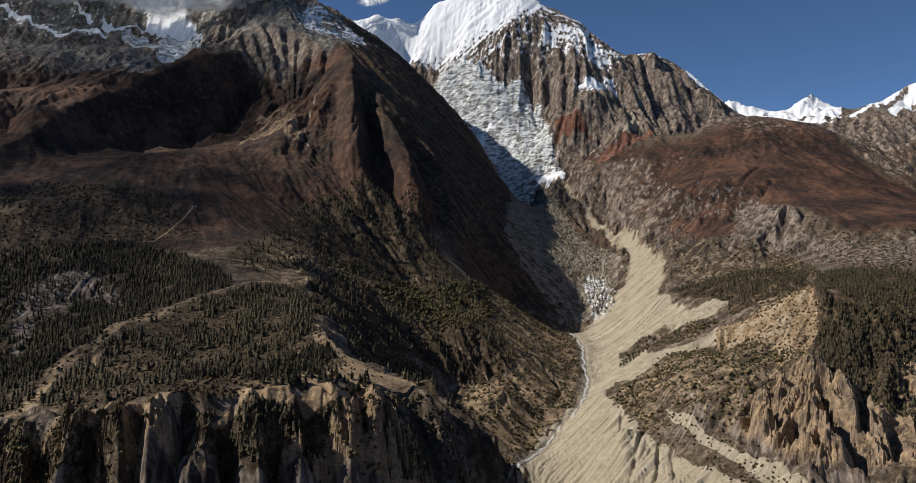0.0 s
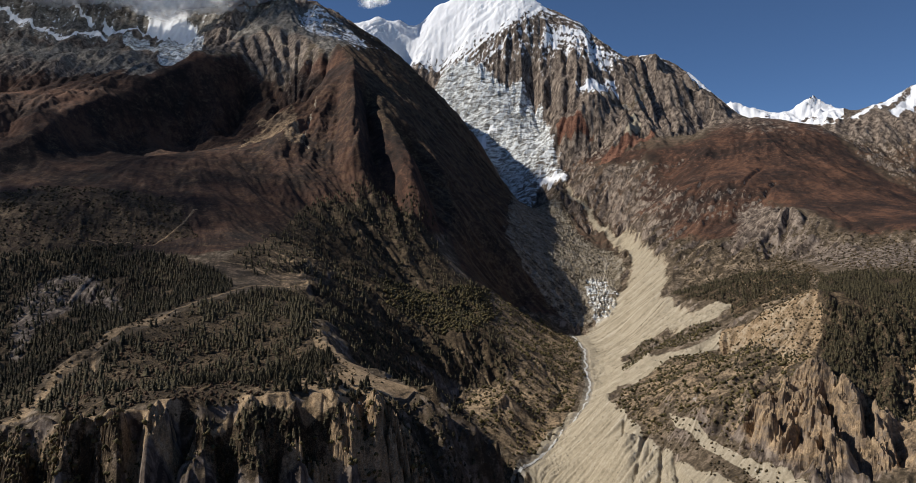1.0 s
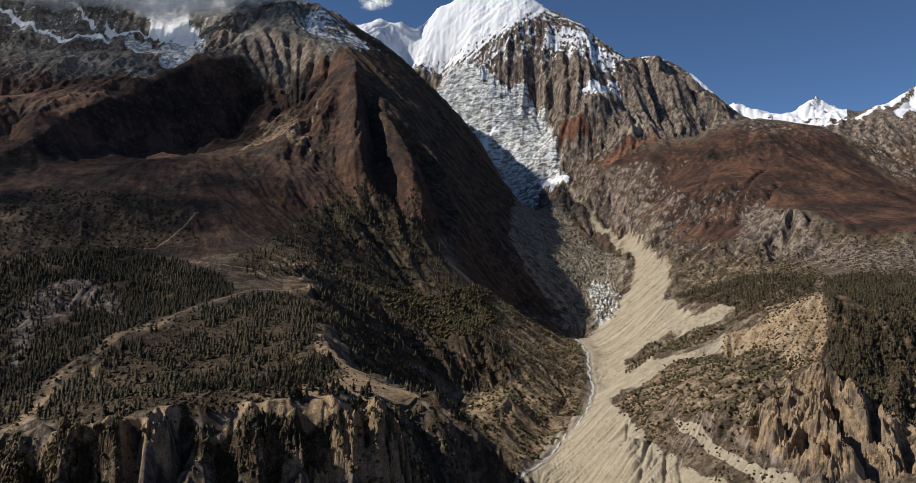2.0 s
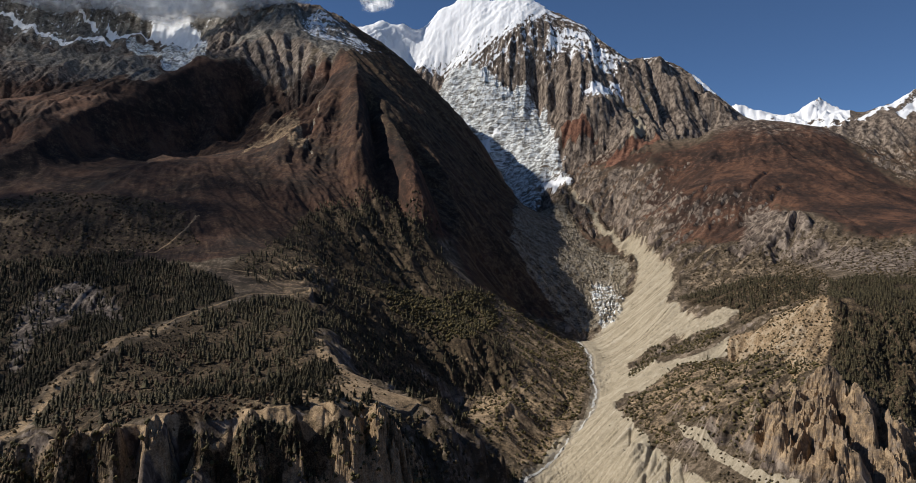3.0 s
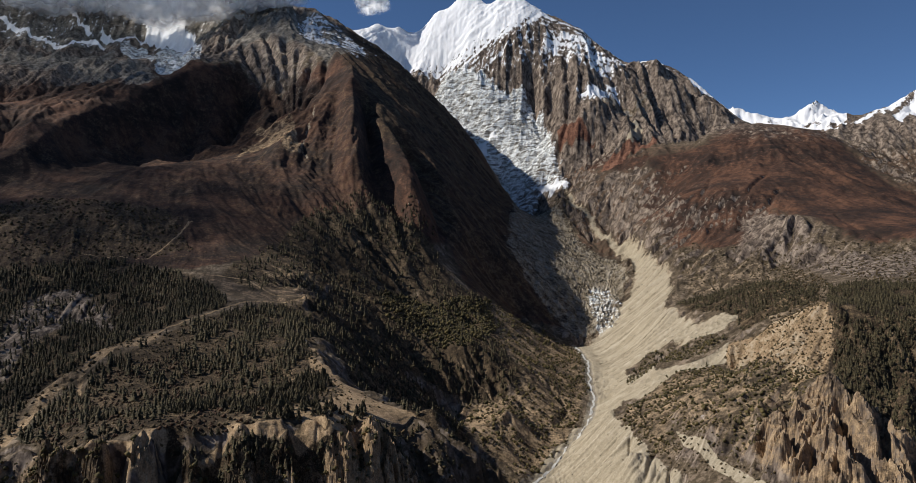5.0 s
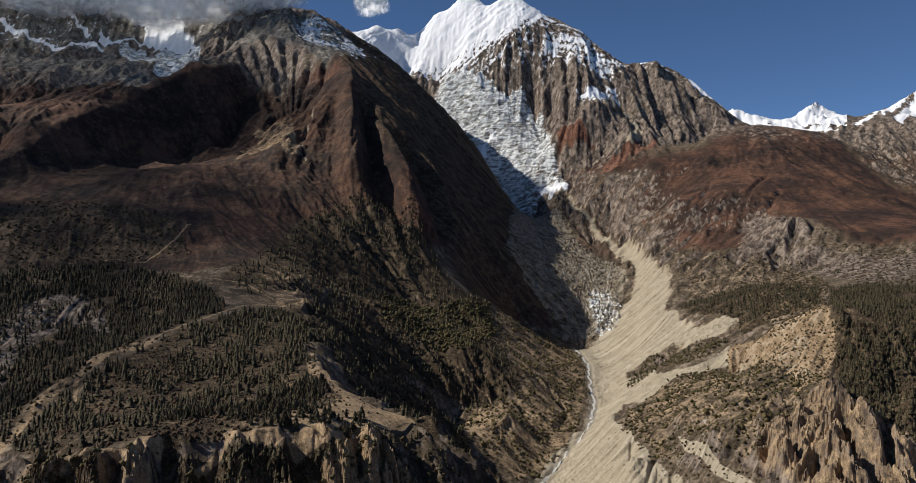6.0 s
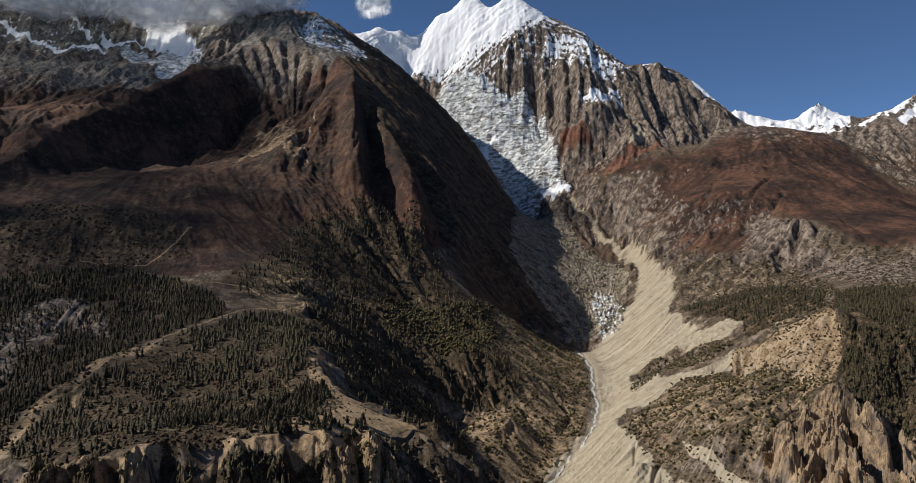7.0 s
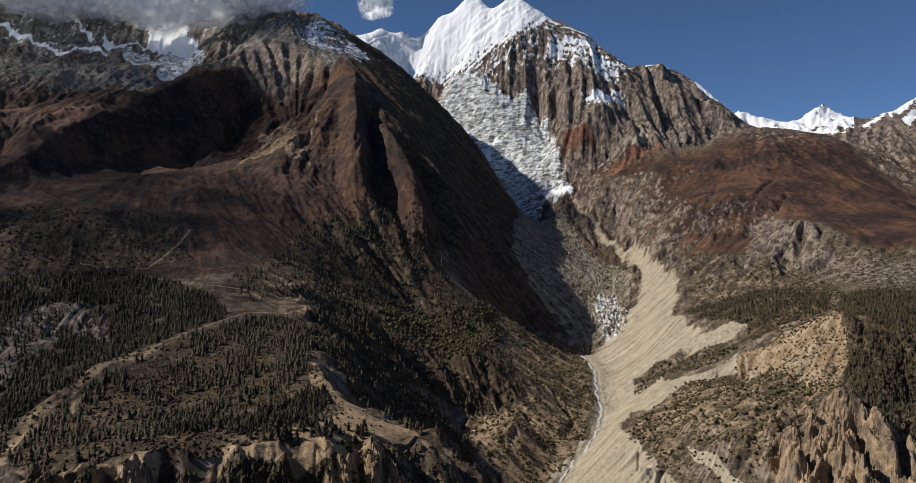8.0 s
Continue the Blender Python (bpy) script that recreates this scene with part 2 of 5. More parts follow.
RIGHT_HILLS = [
    [(1459, 3800, 1029), (1321, 3700, 961), (1148, 3600, 877), (1010, 3600, 844), (869, 3600, 817), (726, 3700, 800)],
    [(540, 4000, 1010), (646, 3900, 887)],
    [(1094, 3900, 947), (1275, 4000, 1007)],
    [(1459, 3800, 1029), (1619, 3800, 1012), (1747, 3700, 967), (1735, 3400, 793), (1701, 3100, 657), (1742, 2900, 562), (1966, 2800, 471)],
    [(1039, 2972, 657), (842, 3000, 591)],
    [(717, 3250, 482), (725, 2900, 440)],
    [(973, 2683, 468), (1048, 2442, 516), (1195, 2455, 498), (1292, 2150, 446), (1474, 2100, 421)],
]
FAR_PEAKS = [
    [(2112, 4200, 1028), (2267, 4250, 1107), (2426, 4300, 1141), (2584, 4300, 1118), (3085, 4300, 1102)],
    [(2085, 3800, 816), (2163, 3600, 679)],
    [(1832, 4300, 987)],
    [(2263, 4400, 1145), (2469, 4500, 1221), (2700, 4600, 1338), (2764, 4600, 1362), (3051, 4650, 1480), (3370, 4600, 1327)],
    [(1679, 4700, 1275), (1823, 4700, 1228), (1999, 4650, 1198), (2046, 4650, 1213), (2088, 4650, 1248), (2124, 4650, 1273), (2149, 4650, 1312), (2181, 4650, 1262), (2213, 4650, 1223), (2259, 4650, 1191), (2338, 4650, 1148)],
]
BACKS = [
    [(-841, 4900, 1613), (-149, 5000, 1714), (368, 5000, 1791), (766, 4850, 1526), (1052, 4800, 1368), (1332, 4750, 1285), (1608, 4600, 1045)],
    [(1750, 4900, 1050), (2272, 4900, 1050), (2689, 4900, 1087), (3247, 4950, 1284)],
    [(-2464, 4700, 1780), (-1424, 4600, 1715), (-773, 4500, 1583)],
]
MORAINE = [
    [(703, 3150, 443), (700, 2800, 385), (678, 2555, 318), (631, 2318, 279), (570, 2150, 248), (607, 2000, 233), (646, 1925, 263), (671, 1880, 269)],
    [(775, 2465, 358), (683, 2250, 267)],
    [(986, 2254, 367), (750, 2100, 292), (791, 2000, 313), (660, 1822, 258)],
    [(370, 1880, 95), (476, 2250, 147), (545, 2250, 215)],
    [(424, 1750, 149), (466, 1595, 165), (578, 1548, 178)],
    [(558, 1750, 203)],
]
MORAINE_FOOT = [
    [(283, 1500, 107), (300, 1420, 99), (315, 1300, 74), (337, 1200, 67), (371, 1110, 71), (407, 1030, 71), (453, 960, 49)],
    [(279, 1290, 85), (291, 1200, 44), (338, 1060, 45)],
    [(214, 1290, -8)],
    [(361, 1250, 111), (383, 1200, 104), (409, 1120, 89), (435, 1040, 71)],
    [(384, 1326, 128), (386, 1228, 138)],
]
SCARP = [
    [(657, 1421, 313), (631, 1480, 284), (605, 1560, 236)],
    [(657, 1421, 313), (625, 1330, 250), (589, 1290, 215)],
    [(703, 1341, 285), (681, 1256, 227)],
    [(868, 1700, 332), (889, 1480, 301), (1018, 1450, 281)],
    [(1035, 1954, 363), (1131, 1978, 380), (1369, 1950, 360)],
    [(534, 1230, 202), (562, 1190, 200), (556, 1139, 182), (589, 1120, 162), (601, 1080, 133), (624, 1050, 117)],
    [(444, 1103, 125), (496, 1059, 126)],
    [(457, 1000, 103), (549, 1000, 103), (631, 950, 104)],
    [(449, 1180, 149), (500, 1195, 165)],
    [(717, 1230, 186), (684, 1150, 147), (772, 1100, 141)],
]

VALLEY = [
    [(140, 1440, -2), (80, 1300, -30), (60, 1000, -55), (50, 700, -80)],
    [(200, 1000, -30), (400, 860, 10), (600, 700, 20)], [(-520, 680, 60), (-300, 640, 50), (-100, 680, 50), (0, 770, 40)],
    [(20, 1150, 40), (-60, 1300, 110), (-140, 1400, 190)], [(-140, 1190, 200), (-95, 1075, 180), (-42, 995, 168), (10, 955, 155)], [(-1500, -500, 200), (-800, -300, -40), (0, -300, -80), (800, -300, -40), (1500, -500, 200)],
    [(-600, 300, -60), (0, 300, -80), (600, 300, -60)], [(-3000, 300, 700), (-2500, 2000, 900)], [(3000, 300, 500), (2600, 2000, 600)], [(0, -3500, 900)],
]
LANDFORMS = [TERRACE, TERRACE_BANK, LEFT_SLOPES, LEFT_RIDGES, LEFT_CIRQUE, GORGE, GLACIER, SNOW_MOUNTAIN, RIGHT_HILLS, FAR_PEAKS, BACKS, MORAINE,
             MORAINE_FOOT, SCARP, VALLEY]


def along(line, step):
    """Points along a line of (x, y, z), about step apart."""
    p = np.array(line, float)
    out = [p[:1]]
    for a, b in zip(p[:-1], p[1:]):
        n = max(1, int(np.hypot(*(b - a)[:2]) / step))
        out.append(a + (b - a) * (np.arange(1, n + 1) / n)[:, None])
    return np.vstack(out)


_knots = np.vstack([along(line, max(25.0, 0.03 * line[0][1])) for form in LANDFORMS for line in form])
_, _keep = np.unique(np.round(_knots[:, :2] / 6), axis=0, return_index=True)
_knots = _knots[np.sort(_keep)]


def _solve():
    p = _knots[:, :2]
    d = np.hypot(p[:, None, 0] - p[None, :, 0], p[:, None, 1] - p[None, :, 1])
    n = len(p)
    a = np.zeros((n + 1, n + 1))
    a[:n, :n] = -d - np.eye(n) * 1.5
    a[:n, n] = a[n, :n] = 1
    return np.linalg.solve(a, np.append(_knots[:, 2], 0))


_weights = _solve()
# a coarse table of the bare land in bearing and distance
_az = np.radians(np.concatenate([np.arange(-180, -38, 4.0), np.arange(-38, 38, 0.2), np.arange(38, 180.1, 4.0)]))
_rr = np.concatenate([np.arange(0, 600, 60.0), np.arange(600, 1700, 8.0), np.arange(1700, 3000, 20.0), np.arange(3000, 5600, 40.0)])


def _table():
    a, r = np.meshgrid(_az, _rr, indexing="ij")
    x, y = (r * np.sin(a)).ravel(), (r * np.cos(a)).ravel()
    z = np.empty(len(x))
    for i in range(0, len(x), 20000):
        s = slice(i, i + 20000)
        d = np.hypot(x[s, None] - _knots[None, :, 0], y[s, None] - _knots[None, :, 1])
        z[s] = -d @ _weights[:-1] + _weights[-1]
    return z.reshape(a.shape)


_land = _table()


def bare(x, y):
    """Height of the land before crags and gullies."""
    a, r = np.arctan2(x, y), np.hypot(x, y)
    i = np.clip(np.searchsorted(_az, a) - 1, 0, len(_az) - 2)
    j = np.clip(np.searchsorted(_rr, r) - 1, 0, len(_rr) - 2)
    u = np.clip((a - _az[i]) / (_az[i + 1] - _az[i]), 0, 1)
    v = np.clip((r - _rr[j]) / (_rr[j + 1] - _rr[j]), 0, 1)
    return (_land[i, j] * (1 - u) * (1 - v) + _land[i + 1, j] * u * (1 - v) + _land[i, j + 1] * (1 - u) * v + _land[i + 1, j + 1] * u * v)


def _falls():
    """Unit downhill direction of the bare land, in the same table."""
    a, r = np.meshgrid(_az, _rr, indexing="ij")
    x, y, e = r * np.sin(a), r * np.cos(a), 14.0
    gx, gy = bare(x + e, y) - bare(x - e, y), bare(x, y + e) - bare(x, y - e)
    n = np.hypot(gx, gy) + 0.5
    return np.stack([-gx / n, -gy / n], -1)


_fall = _falls()

_cell = np.searchsorted(_az, np.radians(np.arange(-180, 180.05, 0.05))) - 1
_ring = np.searchsorted(_rr, np.arange(0, 5700, 4.0)) - 1


def downhill(x, y):
    a, r = np.arctan2(x, y), np.hypot(x, y)
    i = np.clip(_cell[((a + np.pi) * (3600 / np.pi)).astype(np.int64).clip(0, len(_cell) - 1)], 0, len(_az) - 1)
    j = np.clip(_ring[(r / 4).astype(np.int64).clip(0, len(_ring) - 1)], 0, len(_rr) - 1)
    d = _fall[i, j]
    return d[..., 0], d[..., 1]


_rng = np.random.RandomState(7)
_perm = np.tile(_rng.permutation(512), 2).astype(np.int32)
_g = _rng.rand(512) * 2 * np.pi
_gx, _gy = np.cos(_g).astype(np.float32), np.sin(_g).astype(np.float32)
_jx, _jy = _rng.rand(512).astype(np.float32), _rng.rand(512).astype(np.float32)


def _hash(i, j):
    return _perm[(_perm[i & 511] + j) & 511]


def noise2(x, y):
    x, y = np.asarray(x, np.float32), np.asarray(y, np.float32)
    i, j = np.floor(x).astype(np.int32), np.floor(y).astype(np.int32)
    fx, fy = x - i.astype(np.float32), y - j.astype(np.float32)
    u, v = fx * fx * fx * (fx * (fx * 6 - 15) + 10), fy * fy * fy * (fy * (fy * 6 - 15) + 10)

    def corner(a, b):
        h = _hash(i + a, j + b)
        return _gx[h] * (fx - a) + _gy[h] * (fy - b)

    return 1.5 * ((corner(0, 0) * (1 - u) + corner(1, 0) * u) * (1 - v) + (corner(0, 1) * (1 - u) + corner(1, 1) * u) * v)


def fbm(x, y, octaves=5, gain=0.5):
    s, a = 0, 1.0
    for k in range(octaves):
        s = s + a * noise2(x + 17.3 * k, y - 9.1 * k)
        x, y, a = x * 2.03, y * 2.03, a * gain
    return s


def ridged(x, y, octaves=4, gain=0.5):
    s, a = 0, 1.0
    for k in range(octaves):
        s = s + a * (1 - 2 * np.abs(noise2(x + 31.7 * k, y + 5.9 * k)))
        x, y, a = x * 2.07, y * 2.07, a * gain
    return s


def gullies(x, y, gx, gy, size, sharp=0.5, long=1.7):
    """Rills about size apart which run down the slope (gx, gy), and their derivative. sharp: how far the crests are edges."""
    x, y, gx, gy = (np.asarray(k, np.float32) for k in (x, y, gx, gy))
    n = np.hypot(gx, gy) + np.float32(1e-6)
    sx, sy = -gy / n, gx / n
    cell = long * size
    px, py = x / cell, y / cell
    i, j = np.floor(px).astype(np.int32), np.floor(py).astype(np.int32)
    fx, fy = px - i.astype(np.float32), py - j.astype(np.float32)
    h = q = dx = dy = w = 0
    for a in (-1, 0, 1):
        for b in (-1, 0, 1):
            k = _hash(i + a, j + b)
            ux, uy = fx - a - _jx[k], fy - b - _jy[k]
            wt = np.exp(-2.2 * (ux * ux + uy * uy))
            ph = 5.6 * long * (ux * sx + uy * sy)
            c, s = np.cos(ph), np.sin(ph)
            h, q, w = h + wt * c, q + wt * s, w + wt
            dx, dy = dx - wt * s * sx * 9.4, dy - wt * s * sy * 9.4
    h, q = h / w, q / w
    edge = 1 - 2 * np.abs(np.sin(0.5 * np.arctan2(q, h))) * np.minimum(1, 1.6 * np.hypot(h, q))
    return h * (1 - sharp) + edge * sharp, dx / w / cell, dy / w / cell


def _streaks(x, y, sizes, stride, reach=14):
    out = [noise2(x / s, y / s) for s in sizes]
    total = 1.0
    for way in (1, -1):
        px, py = x, y
        for k in range(1, reach + 1):
            dx, dy = downhill(px, py)
            px, py = px + way * stride * dx, py + way * stride * dy
            f = 1 - k / (reach + 1)
            total += f
            out[0] = out[0] + f * noise2(px / sizes[0], py / sizes[0])
            if k % 2 == 0:
                for n in (1, 2):
                    out[n] = out[n] + 2 * f * noise2(px / sizes[n], py / sizes[n])
    return np.stack([np.clip(g * o / total, -1.2, 1.2) for g, o in zip((5.6, 3.6, 2.1), out)])


def runnels(x, y):
    """Streaks that follow the fall of the land, fine to coarse, about -1 to 1: noise averaged along the water's way."""
    b = step01(1900, 2250, np.hypot(x, y))
    out = np.zeros((3, len(x)))
    for share, k, fine in ((1 - b, 1.0, 4.5), (b, 2.6, 7.0)):
        on = share > 0
        out[:, on] += share[on] * _streaks(x[on], y[on], (fine * k, 14.0 * k, 36.0 * k), 3.7 * k)
    return list(out)


def _w(x, y):
    return np.maximum(np.hypot(x, y), 700) / 1300


def inside(poly, x, y):
    """Signed distance to a closed outline in the plan: positive inside."""
    p = np.array(poly, float)
    q = np.roll(p, -1, axis=0)
    best, odd = np.full(x.shape, 1e18), np.zeros(x.shape, bool)
    for (ax, ay), (bx, by) in zip(p, q):
        ex, ey = bx - ax, by - ay
        t = np.clip(((x - ax) * ex + (y - ay) * ey) / (ex * ex + ey * ey + 1e-9), 0, 1)
        best = np.minimum(best, (x - ax - t * ex) ** 2 + (y - ay - t * ey) ** 2)
        if ay != by:
            odd ^= ((ay > y) != (by > y)) & (x < (y - ay) / (by - ay) * ex + ax)
    return np.where(odd, 1, -1) * np.sqrt(best)


def near_line(line, x, y):
    """Distance in the plan to an open line."""
    p = np.array(line, float)
    best = np.full(x.shape, 1e18)
    for (ax, ay), (bx, by) in zip(p[:-1, :2], p[1:, :2]):
        ex, ey = bx - ax, by - ay
        t = np.clip(((x - ax) * ex + (y - ay) * ey) / (ex * ex + ey * ey + 1e-9), 0, 1)
        best = np.minimum(best, (x - ax - t * ex) ** 2 + (y - ay - t * ey) ** 2)
    return np.sqrt(best)


def step01(a, b, v):
    t = np.clip((v - a) / (b - a), 0, 1)
    return t * t * (3 - 2 * t)


# outlines in the plan, in metres
MORAINE_FACE = [(715, 3205), (699, 2840), (708, 2610), (644, 2355), (598, 2270), (593, 1955), (647, 1915), (667, 1860), (590, 1785), (517, 1950), (410, 1940), (427, 1710), (500, 1648), (574, 1680), (541, 1600), (424, 1598), (338, 1658), (285, 1482), (300, 1420), (315, 1300), (337, 1200), (370, 1108), (407, 1028), (400, 992), (78, 874), (68, 882), (135, 1456), (256, 1660), (311, 1850), (344, 2125), (355, 2410), (425, 2455), (526, 2630), (605, 2740), (646, 3000), (628, 3330), (579, 3500), (513, 3695), (505, 3850), (565, 3670)]
PALE_BAND = [(359, 1324), (367, 1258), (383, 1202), (406, 1136), (423, 1090), (451, 1048), (453, 984), (420, 1004), (412, 1072), (398, 1114), (376, 1180), (354, 1254)]
SCARP_FACE = [(772, 1668), (629, 1328), (586, 1274), (525, 1244), (546, 1316), (539, 1362), (541, 1600), (562, 1644), (631, 1626), (697, 1636)]
GLACIER_ICE = [(-84, 4575), (220, 4340), (378, 4325), (462, 4190), (493, 3995), (521, 3910), (554, 3785), (522, 3765), (417, 3855), (377, 3840), (338, 3640), (292, 3660), (203, 3900), (56, 4060), (-119, 4180), (-300, 4260)]
GLACIER_RUBBLE = [(230, 3485), (476, 3745), (513, 3505), (527, 3335), (630, 3090), (615, 2805), (569, 2710), (492, 2560), (427, 2465), (358, 2445), (236, 2655), (163, 2805)]
SNOW_FACE = [(-722, 4400), (-850, 4950), (-319, 4950), (443, 4780), (583, 4725), (506, 4525), (399, 4490), (327, 4440), (223, 4415), (105, 4430), (-84, 4545), (-334, 4640), (-345, 4330)]
SNOW_BOWL = [(639, 4142), (681, 4170), (754, 4168), (809, 4208), (850, 4222), (865, 4174), (821, 4175), (721, 4078), (678, 4096)]
CIRQUE_SNOW = [(-1776, 4117), (-1689, 4152), (-1562, 4112), (-1413, 4049), (-1381, 4018), (-1277, 3785), (-1511, 3979), (-1651, 4038), (-1671, 4109)]
CIRQUE_ICE = [(-1777, 3999), (-1511, 3977), (-1269, 3778), (-1229, 3652), (-1154, 3242), (-1201, 3156), (-1249, 3174), (-1442, 3652), (-1680, 3842)]
LEFT_HEATH = [(-1358, 2100), (-1291, 2575), (-1150, 3100), (-979, 3415), (-804, 3340), (-422, 2995), (-300, 2720), (-173, 2395), (-371, 2160), (-412, 1770), (-562, 1616), (-753, 1626), (-978, 1512)]
SCREE_FAN = [(-673, 2950), (-632, 2947), (-564, 2698), (-511, 2617), (-528, 2548), (-578, 2560), (-681, 2737), (-737, 2641), (-716, 2363), (-793, 2793), (-743, 2855), (-844, 3084), (-776, 3078)]
HILL_HEATH = [(1787, 4655), (2063, 4370), (1771, 3470), (1764, 3170), (1867, 2985), (1310, 2095), (1131, 2215), (1115, 2665), (1092, 2815), (950, 2980), (887, 3445), (851, 3630), (1176, 3690)]
RED_PATCHES = [(531, 4055), (661, 3995), (679, 3920), (792, 3745), (918, 3675), (840, 3580), (723, 3685), (577, 3945)]
HILL_ROCK = [(866, 3575), (1012, 3335), (1191, 3070), (1115, 2665), (968, 2400), (855, 2500), (737, 2780), (745, 3340), (795, 3505)]
CLIFF_FRONT = [(-489, 756), (-447, 764), (-385, 756), (-335, 748), (-286, 750), (-276, 762), (-212, 780), (-129, 798), (-106, 844), (-88, 858), (-61, 840), (-28, 820), (-2, 800), (-445, 688)]
PINNACLES = [(442, 1192), (479, 1212), (526, 1224), (571, 1214), (589, 1172), (622, 1134), (655, 1088), (702, 1046), (631, 940), (534, 1002), (469, 994), (445, 1064), (428, 1104), (424, 1158)]
SIDE_CLIFF = [(694, 1238), (731, 1254), (775, 1240), (747, 1138), (627, 1002), (630, 1080), (662, 1166)]
FOREST_TERRACE = [(-437, 1098), (-418, 1200), (-364, 1340), (-298, 1474), (-262, 1390), (-202, 1104), (-149, 978), (-97, 880), (-117, 832), (-216, 796), (-280, 772), (-340, 760), (-393, 772), (-444, 800), (-493, 934), (-487, 1002), (-458, 974), (-472, 1020), (-458, 1064)]
FOREST_LEFT = [(-963, 1488), (-840, 1602), (-738, 1648), (-536, 1576), (-435, 1442), (-391, 1330), (-442, 1192), (-477, 1114), (-508, 1046), (-533, 1002), (-504, 884), (-551, 852)]
FOREST_SHELF = [(-264, 760), (-219, 784), (-172, 792), (-115, 818), (-135, 784), (-178, 762), (-219, 744), (-252, 742)]
FOREST_TIP = [(-82, 858), (-47, 888), (-20, 884), (40, 1454), (104, 1412), (129, 1340), (78, 874), (-39, 794), (-59, 814)]
FOREST_MID = [(-290, 1490), (-281, 1995), (-205, 2000), (-134, 2075), (81, 2300), (100, 1970), (147, 1810), (86, 1694), (-18, 1680), (-107, 1660), (-187, 1406), (-227, 1238)]
FOREST_DARK = [(-490, 1584), (-459, 1850), (-441, 2180), (-261, 2365), (-79, 2335), (-7, 2200), (-134, 2085), (-274, 1940), (-304, 1626), (-393, 1490)]
FOREST_RIGHT = [(841, 1795), (915, 1740), (1118, 1666), (810, 1206), (727, 1254), (676, 1250), (592, 1178), (595, 1250), (651, 1378)]
TREES_MORAINE = [(610, 2205), (719, 2255), (834, 2195), (856, 1875), (764, 1672), (669, 1692), (609, 1686), (655, 1875), (613, 2020)]
TREES_BENCH = [(385, 1855), (478, 1975), (529, 1885), (590, 1785), (571, 1690), (506, 1668), (433, 1735), (385, 1755)]
SCRUB_RIGHT = [(297, 1486), (424, 1646), (532, 1592), (539, 1362), (598, 1278), (526, 1212), (449, 1182), (421, 1154), (386, 1210), (358, 1350), (342, 1252), (317, 1308), (304, 1412)]
SPUR_GRASS = [(81, 2285), (219, 2465), (360, 2340), (303, 1875), (238, 1624), (168, 1502), (105, 1422), (51, 1456), (-5, 1532), (-31, 1660), (100, 1720), (149, 1835), (83, 1940)]
GREY_ROCKS = [(-793, 1430), (-775, 1478), (-728, 1498), (-612, 1392), (-535, 1226), (-661, 1360), (-681, 1318), (-692, 1248), (-649, 1130), (-693, 1176), (-778, 1338)]
PALE_ROCKS = [(956, 2285), (1065, 2255), (1133, 2065), (1323, 2115), (1135, 1815), (968, 1815), (936, 1920)]
SHRUB_FLAT = [(749, 2670), (855, 2395), (965, 2265), (911, 1930), (655, 1422), (622, 1572), (698, 1875), (776, 2220), (664, 2305)]
PATCH_SNOW = [(402, 3915), (517, 3835), (534, 3790), (457, 3825), (405, 3885)]
TONGUE_SNOW = [(47, 3840), (165, 4220), (211, 4170), (100, 4210)]
BANK_FACE = [(-482, 764), (-518, 820), (-510, 912), (-523, 994), (-502, 1034), (-508, 1134), (-457, 1142), (-445, 1164), (-429, 1146), (-437, 1104), (-468, 1076), (-484, 1032), (-465, 982), (-492, 1012), (-501, 952), (-475, 856)]
LEFT_UPPER = [(-1344, 2030), (-2294, 3465), (-1967, 3545), (-1657, 3640), (-1181, 3120), (-1223, 2805), (-1288, 2570), (-1262, 2275)]
OLIVE_PATCH = [(-197, 1990), (-133, 2070), (-69, 2040), (81, 2285), (97, 2065), (22, 1810), (-89, 1820), (-173, 1820)]
SHADY_FLANK = [(-585, 4150), (-458, 4150), (-121, 4050), (190, 3750), (271, 3500), (255, 2870), (370, 2745), (383, 2485), (221, 2490), (27, 2240), (-46, 2475), (-156, 2580), (-305, 2765), (-431, 3055), (-612, 3565)]
RIGHT_FLAT = [(716, 2955), (855, 2500), (1076, 2280), (1310, 2095), (1155, 1740), (915, 1740), (975, 2100), (852, 2385), (730, 2675)]
BOWL_SCREE = [(667, 4087), (758, 4112), (834, 4177), (876, 4154), (927, 4102), (971, 4153), (1039, 4213), (983, 4078), (810, 4059), (777, 4078)]
FOREST_BEHIND = [(-232, 1264), (-162, 1152), (-58, 906), (-22, 884), (19, 1520), (-56, 1664), (-151, 1584), (-206, 1460), (-254, 1478)]
BENCH_HEATH = [(-569, 1636), (-468, 1590), (-349, 1865), (-276, 1725), (-293, 1474), (-366, 1348), (-435, 1442)]
BUSHES_LEFT = [(-1197, 1850), (-1046, 1995), (-740, 1995), (-594, 1745), (-730, 1630), (-963, 1488)]
TERRACE_BARE = [(-226, 1175), (-199, 1088), (-165, 1030), (-140, 990), (-106, 953), (-85, 925), (-51, 906), (-70, 882), (-100, 859), (-121, 834), (-154, 814), (-175, 822), (-162, 851), (-143, 891), (-136, 937), (-156, 970), (-198, 1052)]
CORNER_CLIFF = [(-489, 756), (-446, 762), (-383, 752), (-317, 746), (-305, 700), (-451, 698)]
